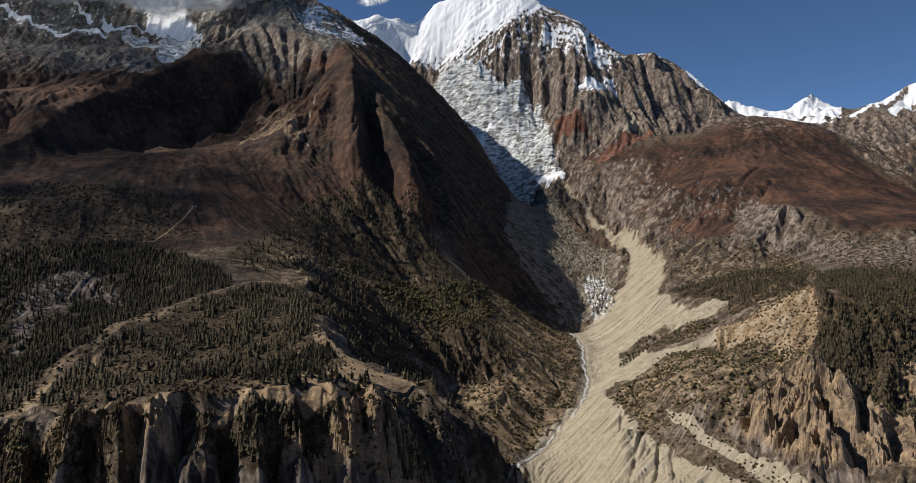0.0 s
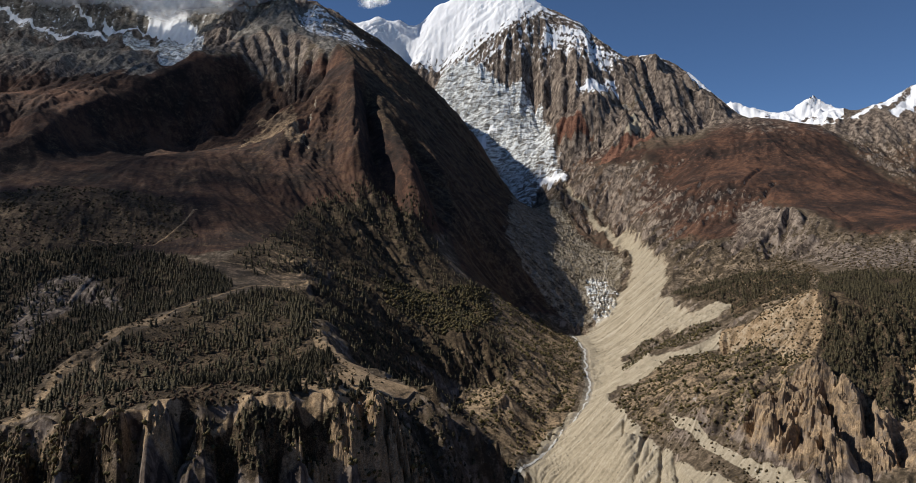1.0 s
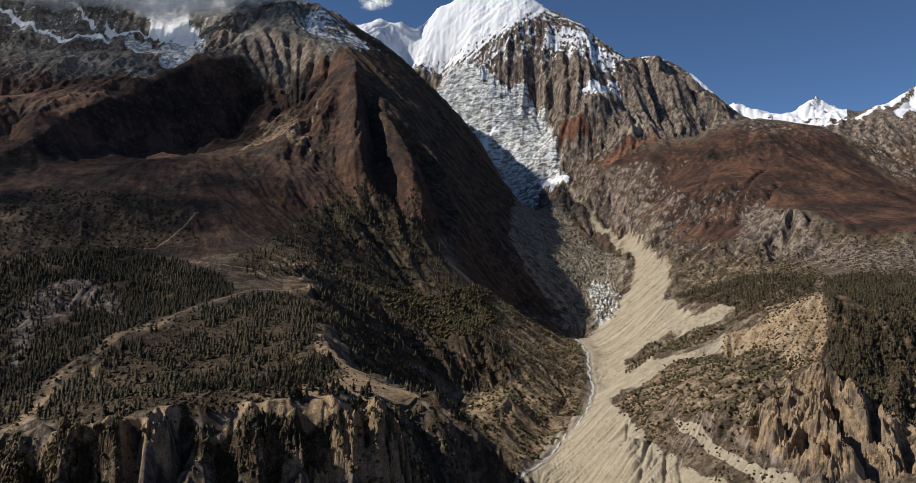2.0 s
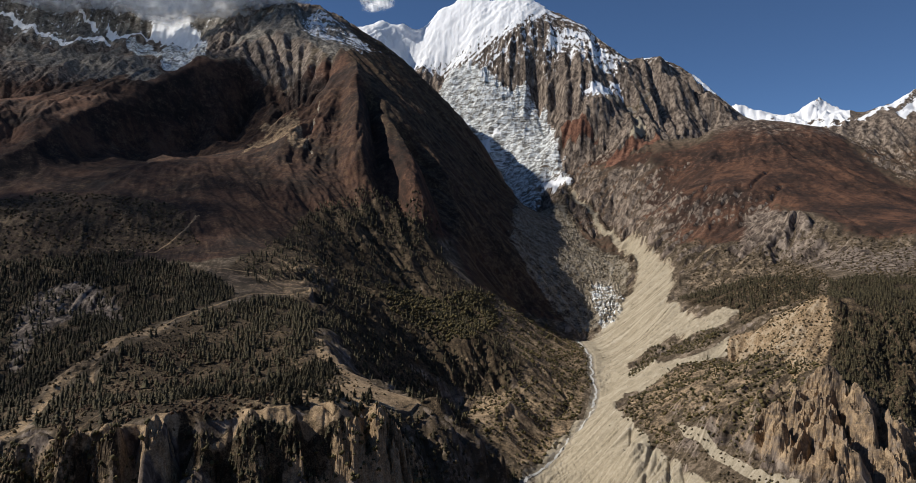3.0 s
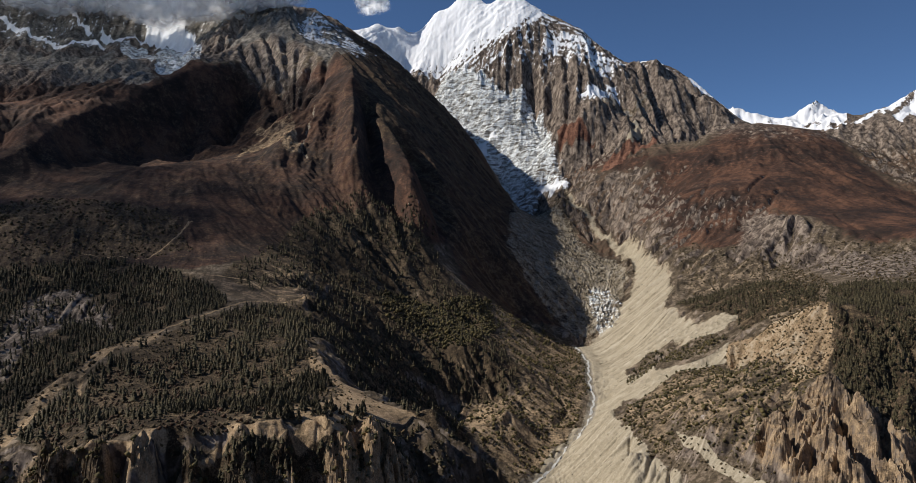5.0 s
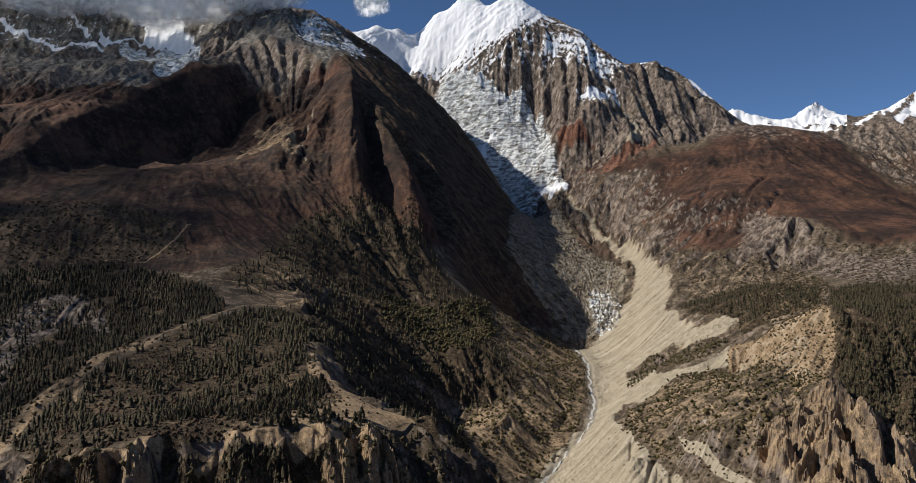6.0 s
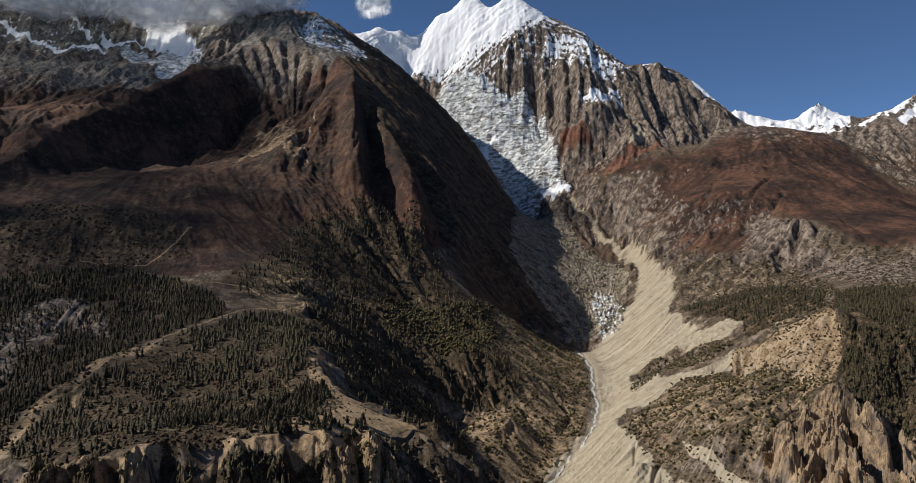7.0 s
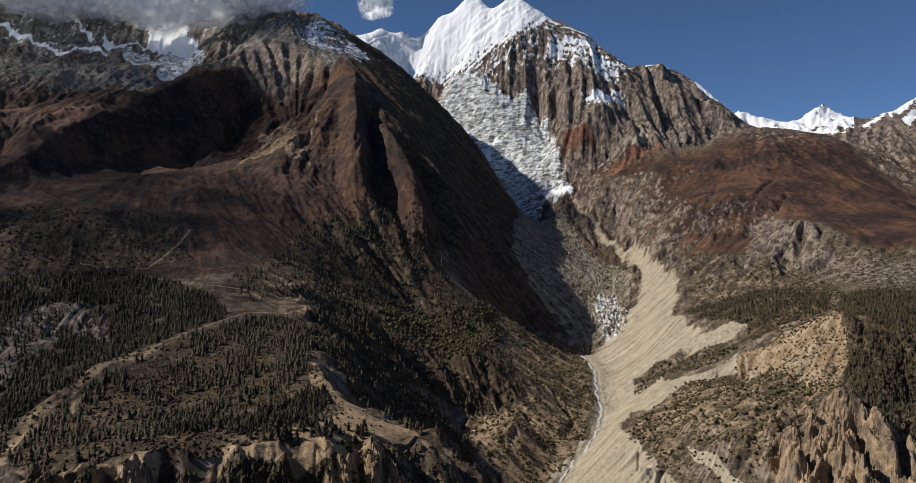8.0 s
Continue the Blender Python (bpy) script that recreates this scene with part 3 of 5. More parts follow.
RUST_PATCH = [(-466, 990), (-401, 1082), (-293, 1052), (-197, 844), (-210, 796), (-340, 760), (-424, 786), (-471, 970)]
ICE_CLIFF = [(450, 2825), (528, 2800), (559, 2660), (489, 2455), (431, 2465), (434, 2620)]
BROWN_WEDGE = [(286, 1488), (347, 1434), (371, 1324), (392, 1200), (427, 1100), (454, 994), (459, 972), (391, 1008), (368, 1102), (334, 1192), (308, 1272), (297, 1404)]
STRIPE_LOW = [(2207, 4310), (2341, 4420), (2525, 4615), (2447, 4460), (2318, 4345), (2219, 4270)]
STRIPE_LONG = [(2430, 4440), (2662, 4720), (2761, 4715), (2817, 4725), (2639, 4555), (2380, 4325)]
STRIPE_WIDE = [(2413, 4290), (2636, 4520), (2870, 4735), (3053, 4765), (3015, 4595), (2811, 4495), (2659, 4425), (2430, 4250)]

SUMMIT_ROCK = [(-1162, 3789), (-1114, 3927), (-1040, 4046), (-1003, 4153), (-799, 4081), (-589, 3933), (-445, 3727), (-513, 3427), (-566, 3280), (-753, 3570), (-918, 3685), (-992, 3548)]
FLANK_SNOW = [(-856, 3985), (-776, 4045), (-589, 3933), (-422, 3723), (-469, 3487), (-644, 3573), (-784, 3717)]
CIRQUE_WALL = [(-2900, 4250), (-1100, 4250), (-1280, 3790), (-1653, 4041), (-1777, 3999), (-1834, 3982), (-2013, 3914), (-2211, 3917), (-2432, 3981), (-2900, 3900)]
CIRQUE_FLOOR = [(-2404, 3936), (-2201, 3900), (-2005, 3898), (-1739, 3915), (-1617, 3698), (-1439, 3645), (-1247, 3176), (-1188, 3122), (-1240, 2922), (-1728, 3390), (-1972, 3497), (-2083, 3414)]
LEDGE_SNOW = [(472, 4481), (703, 4539), (762, 4483), (845, 4387), (977, 4461), (915, 4284), (851, 4261), (694, 4283), (607, 4355), (478, 4387)]
GRIT_TONGUE = [(891, 4065), (919, 4003), (937, 3929), (921, 3885), (855, 3804), (826, 3817), (896, 3957)]
RED_PATCH = [(511, 4035), (588, 4021), (643, 3984), (700, 3935), (605, 3937), (507, 3989)]
RED_STREAK = [(672, 3735), (752, 3781), (847, 3818), (1001, 3855), (957, 3775), (847, 3755), (733, 3687)]
HILL_ROCKS = [(853, 2444), (942, 2594), (982, 2759), (1070, 2772), (1092, 2673), (1134, 2679), (1055, 2417), (985, 2373), (920, 2346)]
BENCH_ROCKS = [(911, 2280), (973, 2346), (1046, 2314), (1082, 2246), (1020, 2118), (951, 2056), (1018, 2254), (964, 2284)]
SHELF_TREES = [(-279, 769), (-219, 784), (-172, 790), (-180, 771), (-184, 739), (-200, 735), (-226, 760), (-265, 755)]
CLIFF_TREES = [(-165, 801), (-120, 805), (-129, 785), (-159, 784)]
CORNER_TREES = [(-416, 750), (-390, 755), (-386, 737), (-425, 727), (-444, 739), (-456, 759)]
RIM_BARE = [(-229, 799), (-204, 798), (-165, 810), (-121, 834), (-99, 855), (-91, 836), (-97, 833), (-140, 800), (-201, 789), (-225, 786)]
RIM_LEFT = [(-328, 740), (-302, 750), (-300, 772), (-282, 783), (-281, 780), (-283, 773), (-298, 742), (-324, 733)]
LOWER_WOOD = [(617, 1317), (764, 1339), (762, 1284), (650, 1083), (617, 1095), (592, 1130), (573, 1140), (567, 1180)]
FAN_FACE = [(-1002, 3561), (-937, 3716), (-823, 3640), (-564, 3299), (-555, 3160), (-618, 2956), (-671, 2949), (-805, 3314)]
SCARP_TREES = [(513, 1640), (575, 1570), (562, 1260), (522, 1214), (462, 1268), (412, 1491)]
BUTTRESS_FOOT = [(-276, 2472), (-180, 2441), (-106, 2417), (-33, 2431), (-165, 2223), (-265, 2221), (-377, 2097), (-446, 2124), (-406, 2256)]
SNOW_BANDS = [
    [(-2480, 4060), (-2402, 4060), (-2304, 4025), (-2196, 3999), (-2107, 3977), (-2029, 3944), (-1979, 3996), (-1926, 4013), (-1838, 3991)],
    [(-2128, 4154), (-2035, 4097), (-1989, 4080), (-1957, 4058)],
    [(-1894, 4064), (-1799, 4020), (-1754, 4031), (-1626, 4037)],
]

SCREE_STREAK = [(-552, 2939), (-539, 2770), (-536, 2653), (-507, 2559)]

# ribs (rise > 0) and gullies (rise < 0): rise, half width, line in the plan
MOUNTAIN_FAN = [
    (-34, 30, [(-1002, 3561), (-937, 3445), (-878, 3400), (-805, 3314), (-721, 3087)]),
    (-34, 28, [(-940, 3576), (-875, 3430), (-821, 3347), (-733, 3158), (-683, 3023)]),
    (-38, 30, [(-937, 3716), (-849, 3515), (-782, 3367), (-720, 3186), (-675, 3035)]),
    (-34, 30, [(-823, 3640), (-771, 3435), (-714, 3214), (-669, 3048)]),
    (-32, 28, [(-723, 3466), (-706, 3338), (-677, 3175), (-652, 3035)]),
    (-32, 28, [(-634, 3349), (-630, 3250), (-643, 3164), (-634, 3032)]),
    (-30, 26, [(-564, 3299), (-555, 3160), (-583, 3041), (-604, 2988)]),
]
MOUNTAIN_RIBS = [
    (-70, 72, [(-370, 2960), (-320, 2759), (-285, 2593), (-240, 2476), (-185, 2399)]),
    (26, 95, [(-655, 2930), (-610, 2720), (-580, 2560)]),
    (48, 60, [(-520, 3290), (-450, 3190), (-420, 3000), (-385, 2790), (-370, 2610), (-345, 2500)]),
    (22, 52, [(-309, 2862), (-247, 2778), (-185, 2639), (-149, 2541), (-156, 2404)]),
    (-75, 85, [(-190, 2850), (-115, 2680), (-80, 2560), (-65, 2430)]),
    (-14, 18, [(-367, 2761), (-353, 2599), (-361, 2487)]),
    (-14, 16, [(-302, 2565), (-305, 2462)]),
    (-10, 16, [(-440, 2794), (-425, 2637)]),
    (-7, 9, SCREE_STREAK),
    (26, 85, [(-1300, 2130), (-1265, 2280), (-1293, 2580), (-1221, 2800), (-1150, 3100), (-1010, 3350)]),
    (-30, 60, [(-925, 3330), (-900, 3180), (-915, 3010)]),
    (26, 42, [(-1098, 3151), (-1077, 3059), (-1060, 2967)]),
    (24, 70, [(-1085, 2894), (-1088, 2872), (-1100, 2819)]),
    (26, 110, [(-1190, 2850), (-1120, 2760), (-1040, 2680)]),
    (22, 110, [(-1240, 2600), (-1170, 2520), (-1090, 2450)]),
    (26, 80, [(-1010, 3150), (-960, 3000), (-930, 2880)]),
]
PEAK_RIBS = [
    (30, 34, [(327, 4455), (354, 4379), (358, 4319), (330, 4231)]),
    (-34, 26, [(405, 4391), (422, 4333), (425, 4216), (435, 4159)]),
    (26, 26, [(454, 4414), (469, 4316), (472, 4207)]),
    (-34, 24, [(511, 4382), (506, 4290), (509, 4193)]),
    (26, 26, [(563, 4397), (556, 4279), (529, 4152)]),
    (-34, 24, [(600, 4356), (589, 4186), (559, 4075)]),
    (26, 26, [(652, 4322), (642, 4203), (610, 4118)]),
    (-22, 24, [(248, 4441), (250, 4380), (235, 4353)]),
    (-30, 34, [(764, 4458), (761, 4292), (795, 4217)]),
    (-24, 22, [(1040, 4179), (1037, 4046), (1059, 3960)]),
]
PEAK_SPURS = [
    (42, 75, [(612, 3978), (666, 4027), (738, 4038), (811, 4065), (858, 4002), (855, 3831)]),
    (48, 75, [(1101, 4378), (1102, 4296), (1159, 4206), (1282, 4195), (1409, 4107)]),
    (-40, 60, [(1157, 4314), (1257, 4271), (1370, 4173)]),
    (30, 30, [(1036, 4425), (1027, 4294), (1015, 4167), (1017, 4053)]),
]
HILL_RILLS = [
    (-10, 15, [(1233, 3125), (1073, 2889), (1000, 2854), (961, 2848)]),
    (-10, 15, [(1202, 2911), (1132, 2821), (1086, 2749)]),
    (-10, 15, [(1041, 3222), (977, 3050), (913, 2969)]),
    (-10, 14, [(1120, 2655), (991, 2397), (923, 2351), (853, 2444)]),
    (-7, 12, [(1244, 2567), (1192, 2345), (1203, 2221), (1195, 2081)]),
]
SPUR_RILLS = [
    (-7, 11, [(2, 1781), (41, 1769), (70, 1754), (129, 1713), (159, 1684)]),
    (-7, 10, [(126, 1707), (139, 1676), (153, 1624)]),
    (-8, 10, [(201, 1834), (211, 1805), (229, 1740), (200, 1659)]),
]
MORAINE_SLOTS = [
    (-8, 6, [(295, 1387), (283, 1336)]),
    (-9, 6, [(327, 1242), (311, 1188), (289, 1156)]),
    (-8, 6, [(337, 1202), (327, 1148)]),
    (-7, 6, [(315, 1300), (281, 1218), (259, 1184)]),
]
CLIFF_HOLLOWS = [
    (-44, 19, [(-274, 767), (-271, 731), (-271, 715)]),
    (-40, 14, [(-313, 745), (-314, 740), (-305, 711)]),
    (-42, 17, [(-154, 785), (-140, 780), (-131, 763)]),
    (-28, 11, [(-103, 826), (-99, 806)]),
    (-40, 17, [(-414, 749), (-405, 740), (-383, 705)]),
    (-40, 16, [(-352, 725), (-339, 716), (-331, 704)]),
    (-36, 13, [(-185, 766), (-177, 739)]),
    (-36, 13, [(-234, 765), (-221, 729)]),
]
CLIFF_PILLARS = [
    (14, 11, [(-328, 739), (-321, 720), (-316, 706)]),
    (14, 10, [(-303, 751), (-298, 740), (-292, 714)]),
    (14, 11, [(-258, 768), (-247, 746), (-237, 722)]),
    (14, 11, [(-208, 768), (-196, 745), (-191, 734)]),
    (14, 11, [(-169, 790), (-162, 779), (-155, 750)]),
    (14, 10, [(-145, 775), (-141, 759)]),
    (12, 12, [(-112, 792), (-109, 766)]),
    (12, 12, [(-86, 809), (-86, 777)]),
    (14, 11, [(-383, 747), (-379, 723), (-368, 697)]),
]
PINNACLE_SLOTS = [
    (-48, 22, [(550, 1156), (530, 1070), (531, 1025), (530, 1005)]),
    (-30, 13, [(586, 1115), (556, 1047)]),
    (-24, 12, [(475, 1145), (469, 1117)]),
    (-26, 12, [(493, 1112), (477, 1069)]),
    (-30, 14, [(604, 1067), (581, 1002)]),
    (-26, 13, [(704, 1208), (695, 1176)]),
    (-18, 11, [(449, 1169), (428, 1132)]),
]
PINNACLE_TEETH = [
    (18, 20, [(567, 1132), (572, 1100), (533, 1032)]),
    (14, 16, [(593, 1098), (572, 1050)]),
    (22, 32, [(549, 1205), (541, 1131), (502, 1021)]),
    (14, 18, [(472, 1170), (445, 1088)]),
    (18, 16, [(465, 1225), (425, 1161)]),
    (14, 16, [(614, 1100), (578, 1031)]),
    (22, 18, [(697, 1228), (641, 1136)]),
    (18, 16, [(527, 1226), (485, 1148)]),
]
RELIEF = [MOUNTAIN_FAN, MOUNTAIN_RIBS, PEAK_RIBS, PEAK_SPURS, HILL_RILLS, SPUR_RILLS, MORAINE_SLOTS, CLIFF_HOLLOWS, CLIFF_PILLARS, PINNACLE_SLOTS, PINNACLE_TEETH]


CRESTS = [SNOW_MOUNTAIN[0], FAR_PEAKS[0], FAR_PEAKS[3], FAR_PEAKS[4], RIGHT_HILLS[0], RIGHT_HILLS[3], LEFT_RIDGES[0], LEFT_RIDGES[1], LEFT_RIDGES[2]]
STREAM = [(512, 2560), (356, 2410), (356, 2182), (322, 1950), (312, 1830), (276, 1680), (238, 1590), (170, 1475), (118, 1410), (80, 1300), (60, 1000), (50, 700)]
TRACKS = [
    [(-445, 1120), (-439, 1186), (-413, 1242), (-378, 1384), (-337, 1448), (-291, 1496)],
    [(-254, 766), (-214, 792), (-173, 796), (-129, 802), (-106, 848), (-88, 866), (-49, 898)],
    [(-216, 798), (-193, 804), (-162, 804)],
    [(-222, 1168), (-204, 1118), (-156, 1004), (-121, 968), (-87, 924), (-49, 900)],
    [(-399, 762), (-336, 752), (-282, 762)],
    [(-482, 1008), (-461, 966)],
    [(-816, 1680), (-745, 1666), (-667, 1662), (-663, 1790), (-664, 1930)],
    [(-490, 1584), (-425, 1568), (-358, 1490), (-303, 1498)],
    [(-196, 1560), (-125, 1580), (-54, 1622), (-4, 1532)],
    [(-5, 1765), (60, 1730), (116, 1582)],
]


def area(poly, x, y, margin=60.0):
    """Signed distance to an outline, -margin where it is farther off."""
    p = np.array(poly, float)
    lo, hi = p.min(0) - margin, p.max(0) + margin
    near = (x > lo[0]) & (x < hi[0]) & (y > lo[1]) & (y < hi[1])
    out = np.full(x.shape, -margin)
    out[near] = np.maximum(inside(poly, x[near], y[near]), -margin)
    return out


def relief(x, y):
    """The ribs and gullies that have a line of their own; within a set the deepest and the highest count."""
    out = np.zeros(x.shape)
    for forms in RELIEF:
        cut, rib = np.zeros(x.shape), np.zeros(x.shape)
        for rise, wide, line in forms:
            p = np.array(line, float)
            lo, hi = p.min(0) - wide, p.max(0) + wide
            near = (x > lo[0]) & (x < hi[0]) & (y > lo[1]) & (y < hi[1])
            v = rise * np.clip(1 - near_line(line, x[near], y[near]) / wide, 0, 1) ** 1.15
            cut[near], rib[near] = np.minimum(cut[near], v), np.maximum(rib[near], v)
        out += cut + rib
    return out


def height(x, y, run_off=None):
    """Height of the finished land."""
    r = np.hypot(x, y)
    far = step01(1500, 3400, r)
    e = 12 + 12 * far
    z = bare(x, y)
    gx, gy = (bare(x + e, y) - bare(x - e, y)) / (2 * e), (bare(x, y + e) - bare(x, y - e)) / (2 * e)
    slope = np.hypot(gx, gy)
    crest = np.full(x.shape, 1e9)
    for line in CRESTS:
        crest = np.minimum(crest, near_line(line, x, y) + (60 if line in FAR_PEAKS else 0))
    calm = 0.2 + 0.8 * step01(0, 160, crest)
    wob = np.maximum(r, 100) / 1300
    wx, wy = x + 5 * wob * fbm(x / 60, y / 60, 4), y + 5 * wob * fbm(x / 60 + 50, y / 60, 4)
    pale = step01(-4, 14, np.maximum(area(MORAINE_FACE, wx, wy), area(PALE_BAND, wx, wy)))
    bank = step01(0, 20, area(MORAINE_FACE, wx, wy))
    terrace = step01(-12, 12, np.maximum(area(FOREST_TERRACE, x, y), area(TERRACE_BARE, x, y)))
    ice, rubble = step01(-10, 30, area(GLACIER_ICE, wx, wy)), step01(-10, 30, area(GLACIER_RUBBLE, wx, wy))
    snow = step01(-10, 60, area(SNOW_FACE, wx, wy))
    amp = step01(0.12, 0.7, slope) * calm * (1 - 0.75 * pale) * (1 - 0.8 * terrace) * (1 - 0.8 * np.maximum(ice, rubble))
    calm_band = step01(-10, 10, area(BROWN_WEDGE, x, y))
    flank = step01(-20, 40, area(SHADY_FLANK, wx, wy))
    amp = amp * (1 - 0.5 * step01(-20, 20, area(SPUR_GRASS, wx, wy))) * (1 - 0.85 * calm_band) * (1 - 0.55 * flank) * (1 - 0.5 * step01(-40, 60, area(CIRQUE_WALL, wx, wy, 100))) * (1 - 0.6 * step01(-60, 80, area(HILL_HEATH, wx, wy, 100))) * (1 - 0.35 * step01(-40, 60, area(LEFT_HEATH, wx, wy, 100))) * (1 - 0.4 * step01(-40, 60, area(HILL_ROCK, wx, wy, 100)))
    ux, uy = gx, gy
    zb = z
    for size, a in ((240, 26), (110, 13), (50, 6.5 + 3.5 * far), (23, 3.0 + 1.0 * far), (11, 1.6 * (1 - far))):
        k = a * amp * (0.5 + 0.5 * far if size > 60 else 0.8 + 0.2 * far) * (1 - 0.75 * snow)
        h, hx, hy = gullies(x, y, gx, gy, size, 0.65)
        z = z + k * h
        gx, gy = gx + k * hx * 0.8, gy + k * hy * 0.8
    z = z + (1.6 + 12 * far * amp) * fbm(x / 140, y / 140, 6) * (1 - 0.5 * pale) + 1.5 * amp * ridged(x / 18, y / 18, 3) + 3.0 * far * fbm(x / 32, y / 32, 4)
    # runnels down every slope, deeper in the loose moraine
    v = runnels(x, y) if run_off is None else run_off
    w = _w(x, y)
    cut = [1 - np.minimum(1, np.abs(k) / 0.38) for k in v]
    run = 1.1 * v[0] + 2.6 * v[1] + 4.5 * v[2] - 3.2 * cut[1] - 5.0 * cut[2]
    z = z + 5 * far * amp * ridged(x / 38 + 4, y / 38, 4, 0.6)
    z = z + run * (1 - 0.5 * far) * amp * np.minimum(w, 2.4) * (1 - 0.5 * snow) * (1 - 0.6 * pale)
    z = z + bank * (1 - calm_band) * step01(0.08, 0.35, slope) * (1.4 * v[0] + 1.6 * v[1] - 4.0 * cut[1] - 3.4 * cut[0] + 1.6 * v[2] - 2.6 * cut[2])
    # flutes that slant across the snow face
    q = x - 1.05 * zb
    z = z + snow * calm * (9 * ridged(q / 70, zb / 900, 1) + 6 * ridged(q / 27 + 7, zb / 700, 2))
    # crevassed ice, blocky rubble
    z = z + ice * (15 * ridged(x / 170, y / 42 + x / 400, 3) + 7 * ridged(x / 60, y / 17, 3)) + rubble * (5 * ridged(x / 34, y / 26, 3) + 3 * ridged(x / 11, y / 9, 2)) + 10 * step01(-5, 20, area(ICE_CLIFF, x, y)) * ridged(x / 17, y / 40, 3)
    # pillars and slots of the earth cliffs
    wx = x + 8 * fbm(x / 30, y / 30, 4)
    gap = 0.55 + 0.45 * step01(-0.3, 0.3, fbm(x / 45 + 3, y / 14, 3))
    for poly, turn, a, wide in ((CLIFF_FRONT, -0.15, 34, 36), (PINNACLES, 0.5, 20, 64), (SIDE_CLIFF, 0.5, 18, 60)):
        c = step01(0, 18, area(poly, x, y)) * (1 - 0.9 * terrace)
        on = c > 0
        px, py = wx[on] * np.cos(turn) - y[on] * np.sin(turn), wx[on] * np.sin(turn) + y[on] * np.cos(turn)
        slot = (1 - np.minimum(1, np.abs(noise2(px / wide, py / (3.6 * wide))) / 0.4)) ** 1.3
        fine = (1 - np.minimum(1, np.abs(noise2(px / (0.42 * wide) + 40, py / (1.6 * wide))) / 0.4)) ** 1.3
        rib = sum(k * gullies(x[on], y[on], ux[on], uy[on], size, 0.9)[0] for size, k in ((22, 8), (10, 6.5), (5, 3.4))) * (1.5 if wide < 40 else 0.7)
        crag = 9.0 * ridged(px / 17, py / 8, 5, 0.62) + 3.4 * ridged(px / 5, py / 4, 2) if wide < 40 else 9.0 * ridged(px / 40, py / 22, 5, 0.62)
        z[on] += c[on] * np.minimum(8 - a * slot * gap[on] - (0.85 if wide < 40 else 0.42) * a * fine + rib + crag, 3 if wide < 40 else 14)
    z = z + relief(x + 4 * wob * fbm(x / (38 * wob) + 11, y / (38 * wob), 3), y + 4 * wob * fbm(x / (38 * wob), y / (38 * wob) + 23, 3))
    c = step01(0, 12, area(CLIFF_FRONT, x, y)) * (1 - 0.9 * terrace)
    on = c > 0
    z[on] += c[on] * (4.5 * ridged(x[on] / 11, y[on] / 6, 4, 0.6) + 2.0 * fbm(x[on] / 4, y[on] / 3, 2))
    # bed of the stream
    bed = near_line(STREAM, x, y)
    z = z - 3.0 * (1 - step01(4, 14, bed))
    return z

# ---- the land as meshes ----
def rows_of(*spans):
    return np.concatenate([np.arange(a, b, s) for a, b, s in spans])


_cols = np.radians(rows_of((-180, -36, 4), (-36, -34, 0.5), (-34, 34, 0.075), (34, 36, 0.5), (36, 180.1, 4)))
_rows = rows_of((0, 640, 40), (640, 1000, 1.9), (1000, 1700, 3.4), (1700, 3000, 5.5), (3000, 4900, 6.2), (4900, 5400, 25))


def land_mesh():
    a, r = np.meshgrid(_cols, _rows, indexing="ij")
    x, y = r * np.sin(a), r * np.cos(a)
    run_off = runnels(x.ravel(), y.ravel())
    z = height(x.ravel(), y.ravel(), run_off).reshape(x.shape)
    return np.stack([x, y, z], -1), run_off


_xyz, _run_off = land_mesh()


def sheet(name, pick, material, covers, smooth=True):
    """One object of the land's faces that pick (a mask over the faces) chooses."""
    n, m = _xyz.shape[:2]
    idx = np.arange(n * m).reshape(n, m)
    quads = np.stack([idx[:-1, :-1], idx[:-1, 1:], idx[1:, 1:], idx[1:, :-1]], -1)[pick]
    used, flat = np.unique(quads.ravel(), return_inverse=True)
    me = bpy.data.meshes.new(name)
    me.vertices.add(len(used))
    me.vertices.foreach_set("co", _xyz.reshape(-1, 3)[used].astype(np.float32).ravel())
    me.loops.add(len(flat))
    me.loops.foreach_set("vertex_index", flat.astype(np.int32))
    me.polygons.add(len(quads))
    me.polygons.foreach_set("loop_start", np.arange(0, len(flat), 4, dtype=np.int32))
    me.update(calc_edges=True)
    me.polygons.foreach_set("use_smooth", np.full(len(quads), smooth))
    for key, val in covers.items():
        at = me.color_attributes.new(key, "FLOAT_COLOR", "POINT")
        at.data.foreach_set("color", val.reshape(-1, 4)[used].astype(np.float32).ravel())
    me.materials.append(material)
    return new(name, me)


